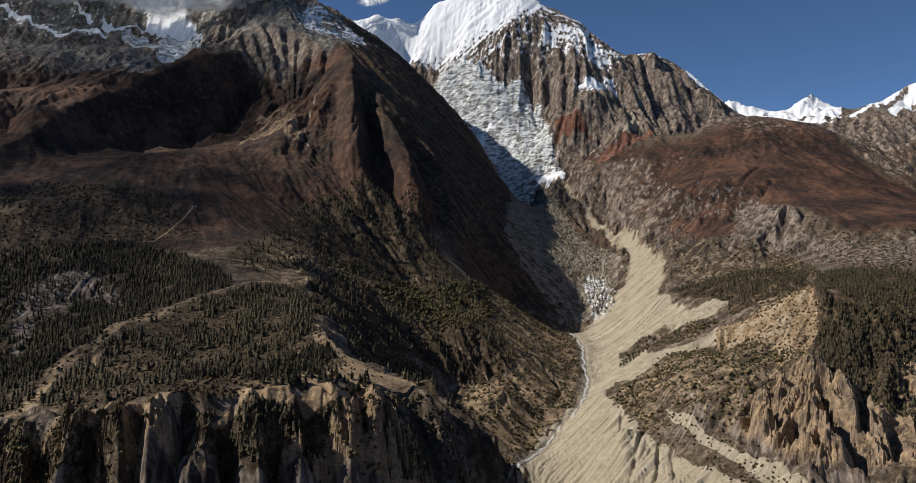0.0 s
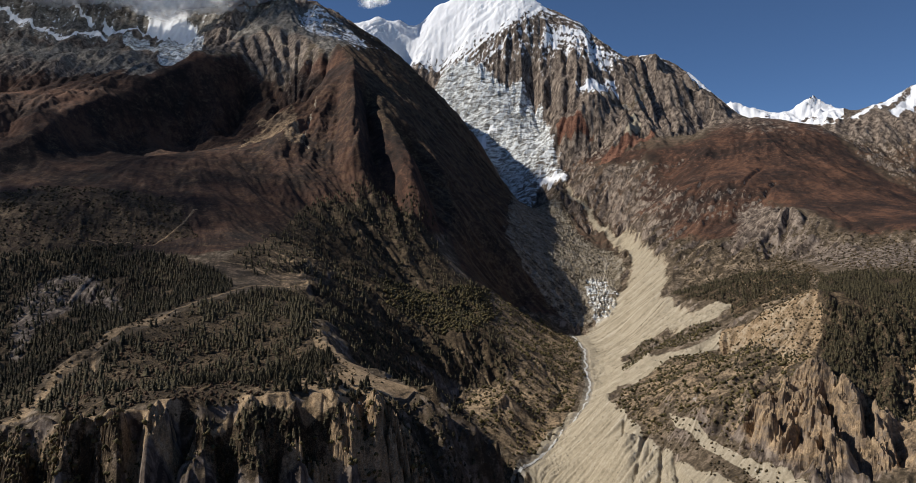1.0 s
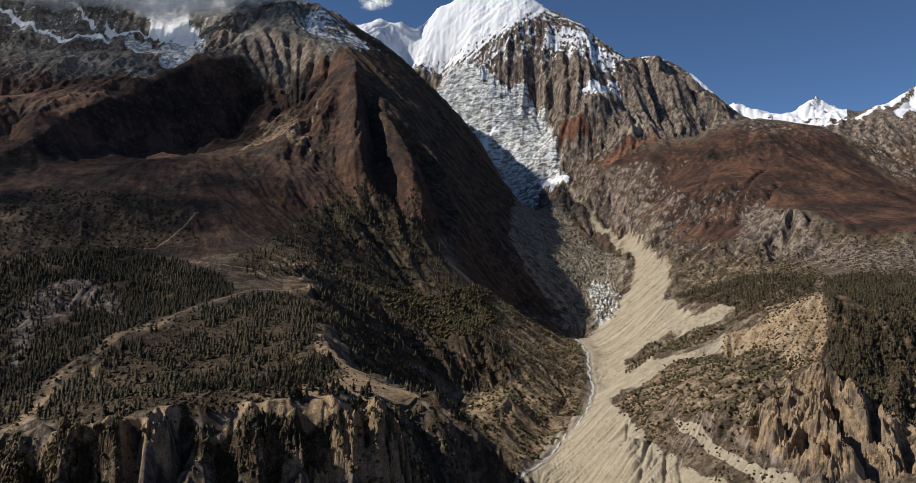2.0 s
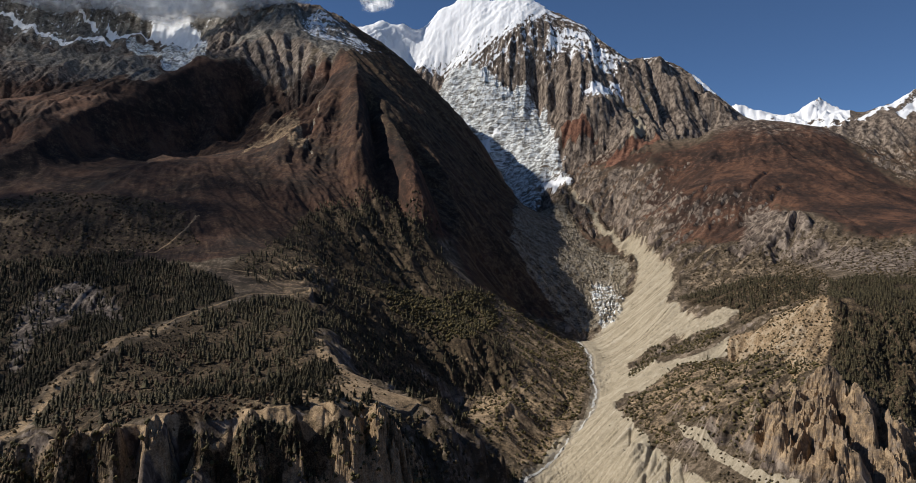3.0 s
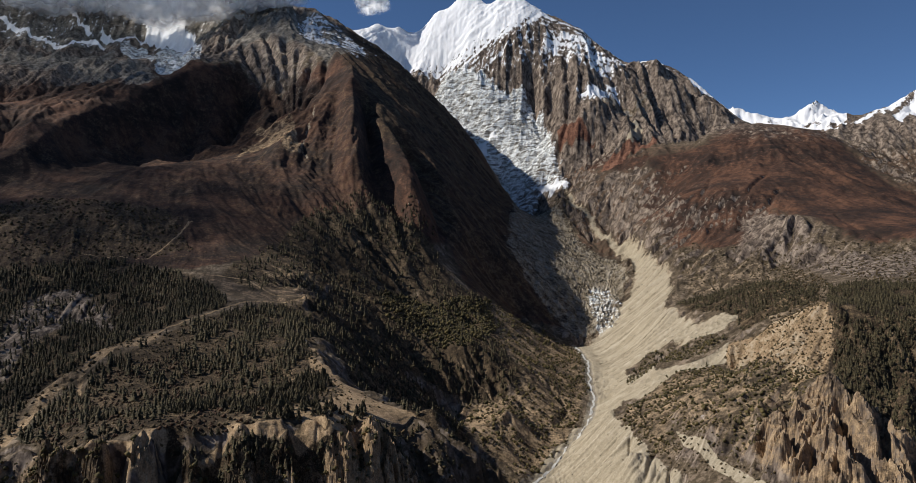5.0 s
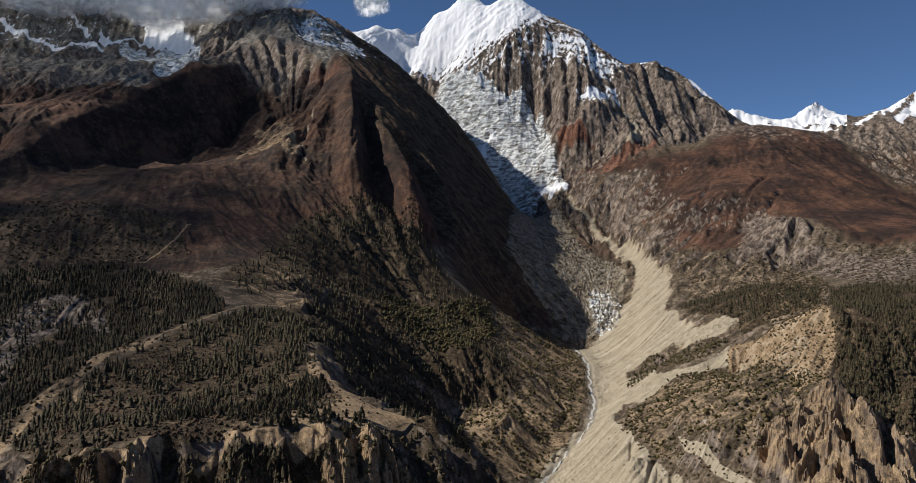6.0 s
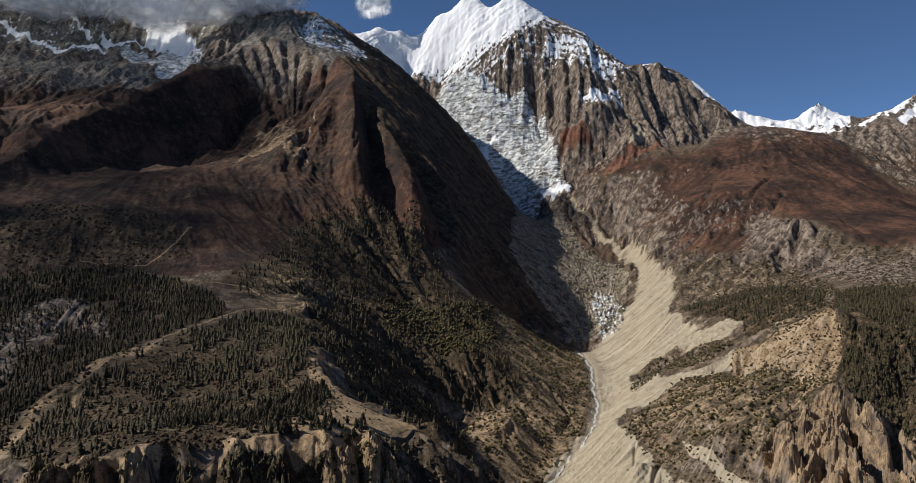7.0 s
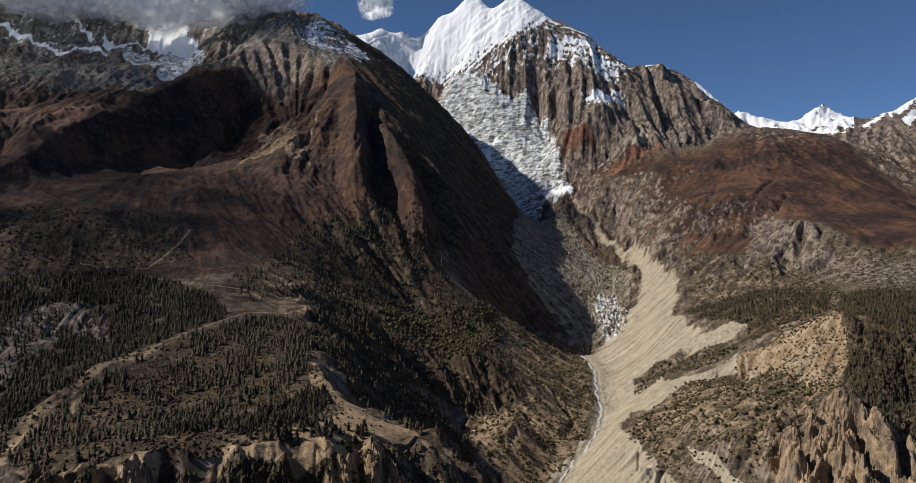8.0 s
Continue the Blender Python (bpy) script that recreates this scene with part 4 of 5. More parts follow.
def covers():
    """What covers the land at each vertex: shares of each cover, some of them painted shade, and the marks of running
    water.
    """
    x, y, z = (_xyz[..., k].ravel() for k in range(3))
    r = np.hypot(x, y)
    w = np.maximum(r, 100) / 1300
    wx = x + 5 * w * fbm(x / 50, y / 50, 4)
    wy = y + 5 * w * fbm(x / 50 + 70, y / 50, 4)

    def on(poly, soft=12.0):
        return step01(-soft, soft, area(poly, wx, wy) / w)

    gz = np.gradient(_xyz[..., 2], axis=1) / np.maximum(np.gradient(np.hypot(_xyz[..., 0], _xyz[..., 1]), axis=1), 0.5)
    ga = np.gradient(_xyz[..., 2], axis=0) / np.maximum(np.abs(np.gradient(_cols)[:, None] * np.hypot(_xyz[..., 0], _xyz[..., 1])), 0.5)
    steep = np.hypot(gz, ga).ravel()
    track = np.full(x.shape, 1e9)
    for line in TRACKS:
        track = np.minimum(track, near_line(line, x + 2.5 * fbm(x / 20, y / 20, 2), y))
    pale = np.max([on(MORAINE_FACE, 8) * (1 - 0.36 * step01(1550, 1900, y)), step01(-3, 3, area(PALE_BAND, x, y)), 0.42 * on(SCARP_FACE), 0.85 * on(GRIT_TONGUE, 5), 0.5 * on(GLACIER_RUBBLE, 8), 0.2 * on(SCREE_FAN, 4), 0.5 * (1 - step01(3, 7, near_line(SCREE_STREAK, wx, wy))), 0.55 * (1 - step01(10, 18, near_line(STREAM[1:10], x, y)))], axis=0)
    foot = step01(1950, 2150, y) * step01(3400, 3200, y) * step01(100, 0, x) * step01(400, 460, z)
    # heath colour stands in for shade on SHADY_FLANK and LEFT_UPPER
    heath = np.max([on(LEFT_HEATH), on(SHADY_FLANK, 20), 0.8 * on(LEFT_UPPER), 0.95 * on(HILL_HEATH, 40), 0.25 * on(BROWN_WEDGE, 10), 0.5 * step01(2900, 3100, y) * (x > 520) * step01(1020, 860, z), on(RED_PATCHES, 5), on(RED_PATCH, 5), on(RED_STREAK, 5), 0.9 * foot, 0.75 * on(BUSHES_LEFT), 0.2 * on(SPUR_GRASS), 0.75 * on(HILL_ROCK, 30), 0.4 * on(BENCH_HEATH)], axis=0)
    # the shares on LEFT_HEATH, LEFT_UPPER and SHADY_FLANK deepen their shade by colour
    forest = np.max([on(FOREST_TERRACE) * (1 - 0.45 * step01(-300, -200, x - 0.1 * y + 90))] + [on(p) for p in (FOREST_LEFT, FOREST_SHELF, FOREST_MID, FOREST_BEHIND, FOREST_DARK, FOREST_RIGHT, TREES_MORAINE, LOWER_WOOD, SHELF_TREES, CLIFF_TREES, CORNER_TREES)]
                    + [0.55 * on(FOREST_TIP), 0.7 * on(CORNER_CLIFF, 20), 0.3 * on(SCRUB_RIGHT), 0.35 * on(LEFT_HEATH), 0.6 * on(BUSHES_LEFT), 0.55 * on(SHADY_FLANK, 20), 0.3 * on(LEFT_UPPER)], axis=0)
    forest = forest * (1 - 0.6 * on(SPUR_GRASS))
    high = step01(800, 1050, z) * step01(3300, 3700, r)
    rock = np.max([0.55 * on(PINNACLES), 0.26 * on(HILL_ROCK, 30), 0.72 * on(GREY_ROCKS), 0.65 * on(PALE_ROCKS), 0.62 * on(HILL_ROCKS), 0.62 * on(BENCH_ROCKS), high * step01(0.45, 0.8, steep), 0.55 * high, step01(0.95, 1.3, steep) * (1 - pale) * (1 - 0.8 * forest) * 0.8], axis=0)
    # rock colour held back so that the shaded slopes stay dark
    rock = rock * (1 - np.max([0.85 * on(SHADY_FLANK, 20), 0.8 * on(LEFT_HEATH, 20), 0.75 * foot], axis=0))
    red = np.maximum(on(RED_PATCH, 5), on(RED_STREAK, 5))
    rock = rock * (1 - 0.9 * np.max([red, on(BOWL_SCREE, 6), on(GRIT_TONGUE, 6)], axis=0))
    snowline = 1380 + 120 * fbm(x / 260, y / 260, 4)
    flat = 1 - step01(0.9, 1.7, steep)
    right = (x > 1300) & (r > 4500) & (x < 0.504 * y)
    rag = fbm(x / 90, y / 90, 4)
    v = _run_off
    tilt = step01(0.12, 0.45, steep) * (1 - 0.55 * step01(1900, 3400, r))
    slant = ridged((x - 1.05 * z) / 40, z / 330, 3)
    bands = np.min([near_line(line, wx, wy) for line in SNOW_BANDS], axis=0)
    thin = step01(220, -60, z - 1490 - 0.5 * x) * on(SNOW_FACE, 16) * step01(-420, -230, x)
    ledge = ridged((z + 0.45 * x) / 42, x / 260, 3) + 0.5 * v[1]
    snow = np.max([on(SNOW_FACE, 16) * (1.05 - thin * (0.35 + 0.5 * slant)), 0.85 * on(SNOW_BOWL, 16), 0.95 * on(CIRQUE_SNOW, 10), on(PATCH_SNOW, 4), on(TONGUE_SNOW, 4), (0.16 + 0.20 * ledge) * (x > -500) * step01(-60, 150, z - snowline) * step01(3700, 3900, r), (0.38 + 0.26 * ledge) * on(LEDGE_SNOW, 20),
                   (0.18 + 0.36 * ridged((z + 0.3 * x) / 24, x / 240, 3)) * on(FLANK_SNOW, 16), (0.02 + 0.26 * ridged((z - 0.5 * x) / 60, x / 240, 3)) * on(CIRQUE_WALL, 20), 1 - step01(5, 13, bands), (0.7 + 0.3 * rag) * (1 - step01(10, 30, near_line(SNOW_MOUNTAIN[0], wx, wy))) * (x > 400) * (x < 1250),
                   on(STRIPE_LONG, 6), on(STRIPE_WIDE, 6), on(STRIPE_LOW, 6), (0.85 + 0.35 * rag) * right * step01(1060, 1120, z + 60 * fbm(x / 90, y / 90, 3))], axis=0)
    ice = np.maximum(on(GLACIER_ICE, 8) * (0.5 + 0.5 * step01(3840, 4180, y)), np.maximum(on(CIRQUE_ICE, 6), 0.46 * on(ICE_CLIFF, 8)))
    tan = np.max([0.8 * on(CLIFF_FRONT), 0.54 * on(PINNACLES), 0.55 * on(SIDE_CLIFF)], axis=0) * (1 - 0.8 * np.max([on(FOREST_SHELF), 0.4 * on(FOREST_TIP)], axis=0))
    tan = np.max([tan * (1 - 0.5 * on(CORNER_CLIFF, 20)), 0.9 * on(SCARP_FACE), 0.6 * on(BOWL_SCREE, 6), 0.6 * on(MORAINE_FACE, 8) * step01(1550, 1900, y), 0.5 * on(SCREE_FAN, 5), on(TERRACE_BARE, 6), 0.9 * on(RIM_BARE, 5), 0.9 * on(RIM_LEFT, 5), 0.55 * on(BANK_FACE, 6), 0.34 * on(SHRUB_FLAT), 0.42 * on(SCRUB_RIGHT), 0.5 * on(SPUR_GRASS), 0.36 * on(BENCH_HEATH), 0.4 * on(FOREST_TERRACE) * step01(-300, -200, x - 0.1 * y + 90), 0.8 * (1 - step01(1.0, 4.0, track))], axis=0)
    a = np.stack([pale, heath, forest, rock], -1).reshape(*_xyz.shape[:2], 4)
    # rubble on CIRQUE_WALL: dark grey rock, with cloud shade put into the colour
    b = np.stack([snow, ice, tan, np.max([0.42 * on(GLACIER_RUBBLE, 8), 0.5 * (1 - step01(8, 16, near_line(STREAM[1:10], x, y))), 0.6 * on(BOWL_SCREE, 6), 0.8 * on(CIRQUE_WALL, 20), 0.7 * on(SUMMIT_ROCK, 16), 0.4 * on(FAN_FACE, 16), 0.62 * on(CIRQUE_FLOOR, 20)], axis=0)], -1).reshape(*_xyz.shape[:2], 4)
    rusty = np.maximum(red, 0.3 * on(HILL_HEATH, 40) * step01(560, 760, z))
    c = np.stack([0.5 + 0.5 * k * tilt for k in v] + [rusty], -1).reshape(*_xyz.shape[:2], 4)
    return {"cover_a": a, "cover_b": b, "cover_c": c}


_covers = covers()


# ---- each landform as an object of its own, cut from the one surface ----
def split_land():
    c = (_xyz[:-1, :-1] + _xyz[1:, 1:]) / 2
    x, y, z = c[..., 0].ravel(), c[..., 1].ravel(), c[..., 2].ravel()
    r = np.hypot(x, y)
    left = free = np.ones(x.shape, bool)
    side = x - np.interp(y, [600, 1000, 1450, 2000, 2440, 2900, 3500, 3900, 4500, 5600], [50, 60, 140, 320, 370, 500, 420, 200, -250, -900])
    def on(*polys):
        return np.max([area(p, x, y) for p in polys], axis=0) > 0

    high = (_covers["cover_b"][:-1, :-1, 0].ravel() > 0.55)
    # name, faces, label, category, parts cut out of it
    picks = [
        ("glacier", on(GLACIER_ICE, GLACIER_RUBBLE), "cracked white icefall with a grey rubble-covered tongue", "glacier",
         [("snow_patch", on(PATCH_SNOW), "smooth white snow patch"), ("snow_ledge", on(TONGUE_SNOW), "smooth white snow ledge"),
          ("rubble_tongue", on(GLACIER_RUBBLE), "grey rubble and broken ice")]),
        ("moraine", on(MORAINE_FACE), "pale beige moraine bank of loose grit, cut by rills", "moraine",
         [("gravel_bed", near_line(STREAM[1:10], x, y) < 15, "flat grey gravel"), ("rilled_face", y < 1560, "steep rilled grit face")]),
        ("earth_cliff", on(CLIFF_FRONT), "tan earth cliff weathered into pillars below the wooded terrace", "cliff",
         [("wooded_shelf", on(FOREST_SHELF), "dark overgrown shelf")]),
        ("rock_cliff", on(PINNACLES), "brown rock cliff of pinnacles with deep shaded slots", "cliff", []),
        ("side_cliff", on(SIDE_CLIFF), "tan weathered cliff below the dark pine wood", "cliff", []),
        ("terrace", on(FOREST_TERRACE, TERRACE_BARE), "gently sloping wooded terrace with bare dirt patches", "terrace",
         [("dirt_clearing", on(TERRACE_BARE), "bare orange-beige dirt")]),
        ("scarp", on(SCARP_FACE, PALE_BAND), "sandy scarp dotted with small shrubs", "scarp", [("pale_band", on(PALE_BAND), "pale eroded band")]),
        ("distant_peak", (x > 1350) & (y > 4080), "far snow-covered peak on the skyline", "mountain", [("snow_cap", high, "white snow cap")]),
        ("snow_mountain", (side > 0) & (y > 3820) & (x < 1700), "high mountain with a snow face and brown rock ribs", "mountain",
         [("snow_face", on(SNOW_FACE), "fluted white snow face"), ("snow_bowl", on(SNOW_BOWL), "small white snow field"), ("red_slope", on(RED_PATCHES), "rust-red slope")]),
        ("brown_hill", (side > 0) & (y > 2300) & (x > 600), "red-brown heath-covered hill with grey rock outcrops", "hill",
         [("rock_outcrop", on(HILL_ROCK), "grey-brown rock face"), ("red_slope", on(RED_PATCHES), "rust-red slope")]),
        ("dark_mountain", (side < 0) & (y > 1650) & (r > 1700) & (np.abs(x) < 0.76 * y), "dark brown mountain with ridges, gullies and a scree fan", "mountain",
         [("scree_fan", on(SCREE_FAN), "pale scree fan"), ("hanging_glacier", on(CIRQUE_ICE), "blue-grey hanging ice"), ("snow_field", on(CIRQUE_SNOW), "white snow field")]),
        ("ground", free, "stony slopes and valley floor with dry scrub", "ground", []),
    ]
    shape = (len(_cols) - 1, len(_rows) - 1)
    craggy = ("glacier", "rubble_tongue", "earth_cliff", "rock_cliff", "side_cliff", "wooded_shelf", "hanging_glacier")
    for name, pick, label, kind, pieces in picks:
        pick = pick & left
        left = left & ~pick
        cut = []
        for part_name, where, part_label in pieces:
            where = where & pick
            if where.sum() > 8:
                pick = pick & ~where
                cut.append(tagged(sheet(part_name, where.reshape(shape), land, _covers, part_name not in craggy), part_label))
        ob = tagged(sheet(name, pick.reshape(shape), land, _covers, name not in craggy), label, kind, kind="structure" if name == "ground" else "")
        for piece in cut:
            piece.parent = ob


split_land()


# ---- trees and shrubs ----
def bm_mesh(name, bm, *materials):
    me = bpy.data.meshes.new(name)
    bm.to_mesh(me)
    bm.free()
    for m in materials:
        me.materials.append(m)
    return me


def conifer_crown(seed, high, wide, tiers, sides):
    """Drooping, uneven whorls of branches round a thin tip."""
    rnd = random.Random(seed)
    bm = bmesh.new()
    for k in range(tiers):
        f = k / (tiers - 1)
        base = high * (0.10 + 0.74 * f)
        top = base + high * (0.30 - 0.10 * f)
        reach = wide * (1 - f) ** 0.62 * rnd.uniform(0.7, 1.15) + 0.16 * wide
        ox, oy = rnd.uniform(-0.1, 0.1) * wide, rnd.uniform(-0.1, 0.1) * wide
        apex = bm.verts.new((ox * 0.3, oy * 0.3, min(top, high)))
        turn = rnd.uniform(0, 6.28)
        ring = []
        for s in range(sides):
            a = turn + 6.283 * s / sides
            d = reach * (rnd.uniform(0.8, 1.2) if s % 2 else rnd.uniform(0.4, 0.7))
            ring.append(bm.verts.new((ox + d * math.cos(a), oy + d * math.sin(a), base - (0.05 * high if s % 2 else 0) + rnd.uniform(-0.02, 0.02) * high)))
        for s in range(sides):
            bm.faces.new((apex, ring[s], ring[(s + 1) % sides]))
    return bm


def trunk_bm(high, thick):
    bm = bmesh.new()
    bmesh.ops.create_cone(bm, segments=6, radius1=thick, radius2=thick * 0.3, depth=high, cap_ends=False)
    bmesh.ops.translate(bm, verts=bm.verts, vec=(0, 0, high / 2 - 0.8))
    return bm


def clump_bm(seed, lobes=2):
    """A low bush of a few uneven lobes, about a metre across."""
    rnd = random.Random(seed)
    bm = bmesh.new()
    for k in range(lobes):
        got = bmesh.ops.create_icosphere(bm, subdivisions=1, radius=rnd.uniform(0.3, 0.5))
        at = Vector((rnd.uniform(-0.35, 0.35), rnd.uniform(-0.35, 0.35), rnd.uniform(0.15, 0.4)))
        for v in got["verts"]:
            v.co = at + v.co * rnd.uniform(0.5, 1.45)
    return bm


def arrays(bm):
    bm.verts.index_update()
    out = np.array([v.co[:] for v in bm.verts]), np.array([[v.index for v in f.verts] for f in bm.faces])
    bm.free()
    return out


def scatter(poly, spacing, seed, keep=1.0, gap=0.0):
    """Uneven places in an outline, about spacing apart; gap leaves clearings."""
    rng = np.random.RandomState(seed)
    p = np.array(poly, float)
    lo, hi = p.min(0), p.max(0)
    gx, gy = np.meshgrid(np.arange(lo[0], hi[0], spacing), np.arange(lo[1], hi[1], spacing))
    x = gx.ravel() + rng.uniform(-0.6, 0.6, gx.size) * spacing
    y = gy.ravel() + rng.uniform(-0.6, 0.6, gx.size) * spacing
    ok = (inside(poly, x + 10 * fbm(x / 40, y / 40, 2), y) > 0) & (rng.rand(len(x)) < keep)
    if gap:
        ok &= fbm(x / 55 + seed, y / 55, 3) > gap - 0.45
    ok &= (area(TERRACE_BARE, x, y) < 0) | (rng.rand(len(x)) < 0.5)
    ok &= (area(GREY_ROCKS, x, y) < 0) | (rng.rand(len(x)) < 0.35)
    for line in TRACKS:
        ok &= near_line(line, x, y) > 4
    return x[ok], y[ok]


def stand(name, kinds, x, y, sizes, seed, material, label, category):
    """Many plants in one object."""
    rng = np.random.RandomState(seed)
    z = height(x, y)
    vs, fs, n = [], [], 0
    pick = rng.randint(len(kinds), size=len(x))
    for k, (v, f) in enumerate(kinds):
        at = np.nonzero(pick == k)[0]
        if not len(at):
            continue
        a, s = rng.uniform(0, 6.283, len(at)), rng.uniform(sizes[0], sizes[1], len(at)) * (0.75 + 0.5 * rng.rand(len(at)) ** 2)
        t = s * rng.uniform(0.85, 1.15, len(at))
        px = v[None, :, 0] * np.cos(a)[:, None] - v[None, :, 1] * np.sin(a)[:, None]
        py = v[None, :, 0] * np.sin(a)[:, None] + v[None, :, 1] * np.cos(a)[:, None]
        vs.append(np.stack([px * t[:, None] + x[at, None], py * t[:, None] + y[at, None], v[None, :, 2] * s[:, None] + z[at, None] - 0.3], -1).reshape(-1, 3))
        fs.append((f[None] + (np.arange(len(at)) * len(v))[:, None, None] + n).reshape(-1, 3))
        n += len(at) * len(v)
    v, f = np.vstack(vs).astype(np.float32), np.vstack(fs).astype(np.int32)
    me = bpy.data.meshes.new(name)
    me.vertices.add(len(v))
    me.vertices.foreach_set("co", v.ravel())
    me.loops.add(f.size)
    me.loops.foreach_set("vertex_index", f.ravel())
    me.polygons.add(len(f))
    me.polygons.foreach_set("loop_start", np.arange(0, f.size, 3, dtype=np.int32))
    me.update(calc_edges=True)
    me.materials.append(material)
    return tagged(new(name, me), label, category, kind="stuff")


def tree_proto(seed):
    rnd = random.Random(seed)
    wide = rnd.uniform(0.22, 0.32)
    top = new("conifer", None)
    trunk = new("trunk", bm_mesh("trunk", trunk_bm(0.8, 0.018), bark))
    crown = new("crown", bm_mesh("crown", conifer_crown(seed, 1.0, wide, 9, 10), needles))
    trunk.parent = crown.parent = top
    return tagged(top, "dark green conifer with a slender uneven crown on the dry terrace", "tree", "conifers of the terrace")


_far_trees = [arrays(conifer_crown(s, 1.0, 0.23 + 0.03 * (s % 3), 5, 7)) for s in range(6)]
_bushes = [arrays(clump_bm(s)) for s in range(6)]

# the terrace: the nearest trees one by one, the rest as a stand
_tx, _ty = scatter(FOREST_TERRACE, 6.6, 3, 0.9, 0.34)
_thin = (area(RUST_PATCH, _tx, _ty) < 0) | (np.random.RandomState(21).rand(len(_tx)) < 0.75)
_tx, _ty = _tx[_thin], _ty[_thin]
_order = np.argsort(np.hypot(_tx + 60, _ty - 800))
_protos = [tree_proto(s) for s in range(5)]
_rng3 = random.Random(5)
_near = _order[:300]
for _k, (_x, _y, _z) in enumerate(zip(_tx[_near], _ty[_near], height(_tx[_near], _ty[_near]))):
    _s = _rng3.uniform(7.5, 15.0)
    _m = pose(_x, _y, _z, 0, 0, _rng3.uniform(0, 360))
    _ob = _protos[_k] if _k < 5 else copy_thing(_protos[_k % 5], _m)
    _ob.matrix_basis = _m @ Matrix.Diagonal((_s, _s, _s * _rng3.uniform(0.9, 1.15), 1))
_rest = _order[300:]
stand("terrace_wood", _far_trees, _tx[_rest], _ty[_rest], (7.5, 15), 11, needles, "dense dark conifers on the sloping terrace", "wood")
for _name, _poly, _gapm, _keep, _hole, _size, _label in (
        ("left_wood", FOREST_LEFT, 7.2, 0.97, 0.02, (8, 15), "dark conifer wood on the lower mountain slope"),
        ("shelf_wood", FOREST_SHELF, 6.5, 0.9, 0.1, (6, 11), "conifers on a shelf of the earth cliff"),
        ("cliff_wood", SHELF_TREES, 5.0, 0.9, 0.0, (6, 12), "dark conifers below the rim of the terrace"),
        ("ledge_wood", CLIFF_TREES, 4.6, 0.8, 0.0, (4, 9), "conifers on a ledge of the earth cliff"),
        ("corner_wood", CORNER_TREES, 5.0, 0.9, 0.0, (5, 10), "dark conifers on the shaded corner of the earth cliff"),
        ("tip_wood", FOREST_TIP, 9.0, 0.85, 0.1, (6, 11), "conifers on the shaded slope below the terrace"),
        ("mid_wood", FOREST_MID, 11.5, 0.95, 0.12, (9, 16), "dark conifers on the slope behind the terrace"),
        ("gully_wood", FOREST_BEHIND, 9.0, 0.9, 0.05, (8, 14), "dark conifers on the shaded slope behind the terrace"),
        ("dark_wood", FOREST_DARK, 14.0, 0.9, 0.25, (9, 16), "scattered dark trees on the mountain's foot"),
        ("right_wood", FOREST_RIGHT, 6.3, 0.95, 0.14, (7, 13), "dense dark pine wood on the slope above the pinnacles"),
        ("scarp_trees", SCARP_TREES, 11.0, 0.6, 0.25, (5, 10), "scattered dark pines at the foot of the sandy scarp"),
        ("buttress_wood", BUTTRESS_FOOT, 9.0, 0.85, 0.2, (8, 14), "dark trees at the foot of the mountain buttress"),
        ("lower_wood", LOWER_WOOD, 6.4, 0.95, 0.0, (7, 13), "dark pines above the rim of the pinnacles"),
        ("moraine_wood", TREES_MORAINE, 9.0, 0.9, 0.1, (9, 15), "dark trees on the back of the moraine"),
        ("bench_wood", TREES_BENCH, 9.0, 0.8, 0.1, (5, 9), "dark trees on a bench of the pale moraine")):
    _x, _y = scatter(_poly, _gapm, len(_name) * 7 + 1, _keep, _hole)
    if _poly in (FOREST_MID, FOREST_BEHIND):
        _open = area(SPUR_GRASS, _x, _y) < 0
        _x, _y = _x[_open], _y[_open]
    stand(_name, _far_trees, _x, _y, _size, len(_name), needles, _label, "wood")
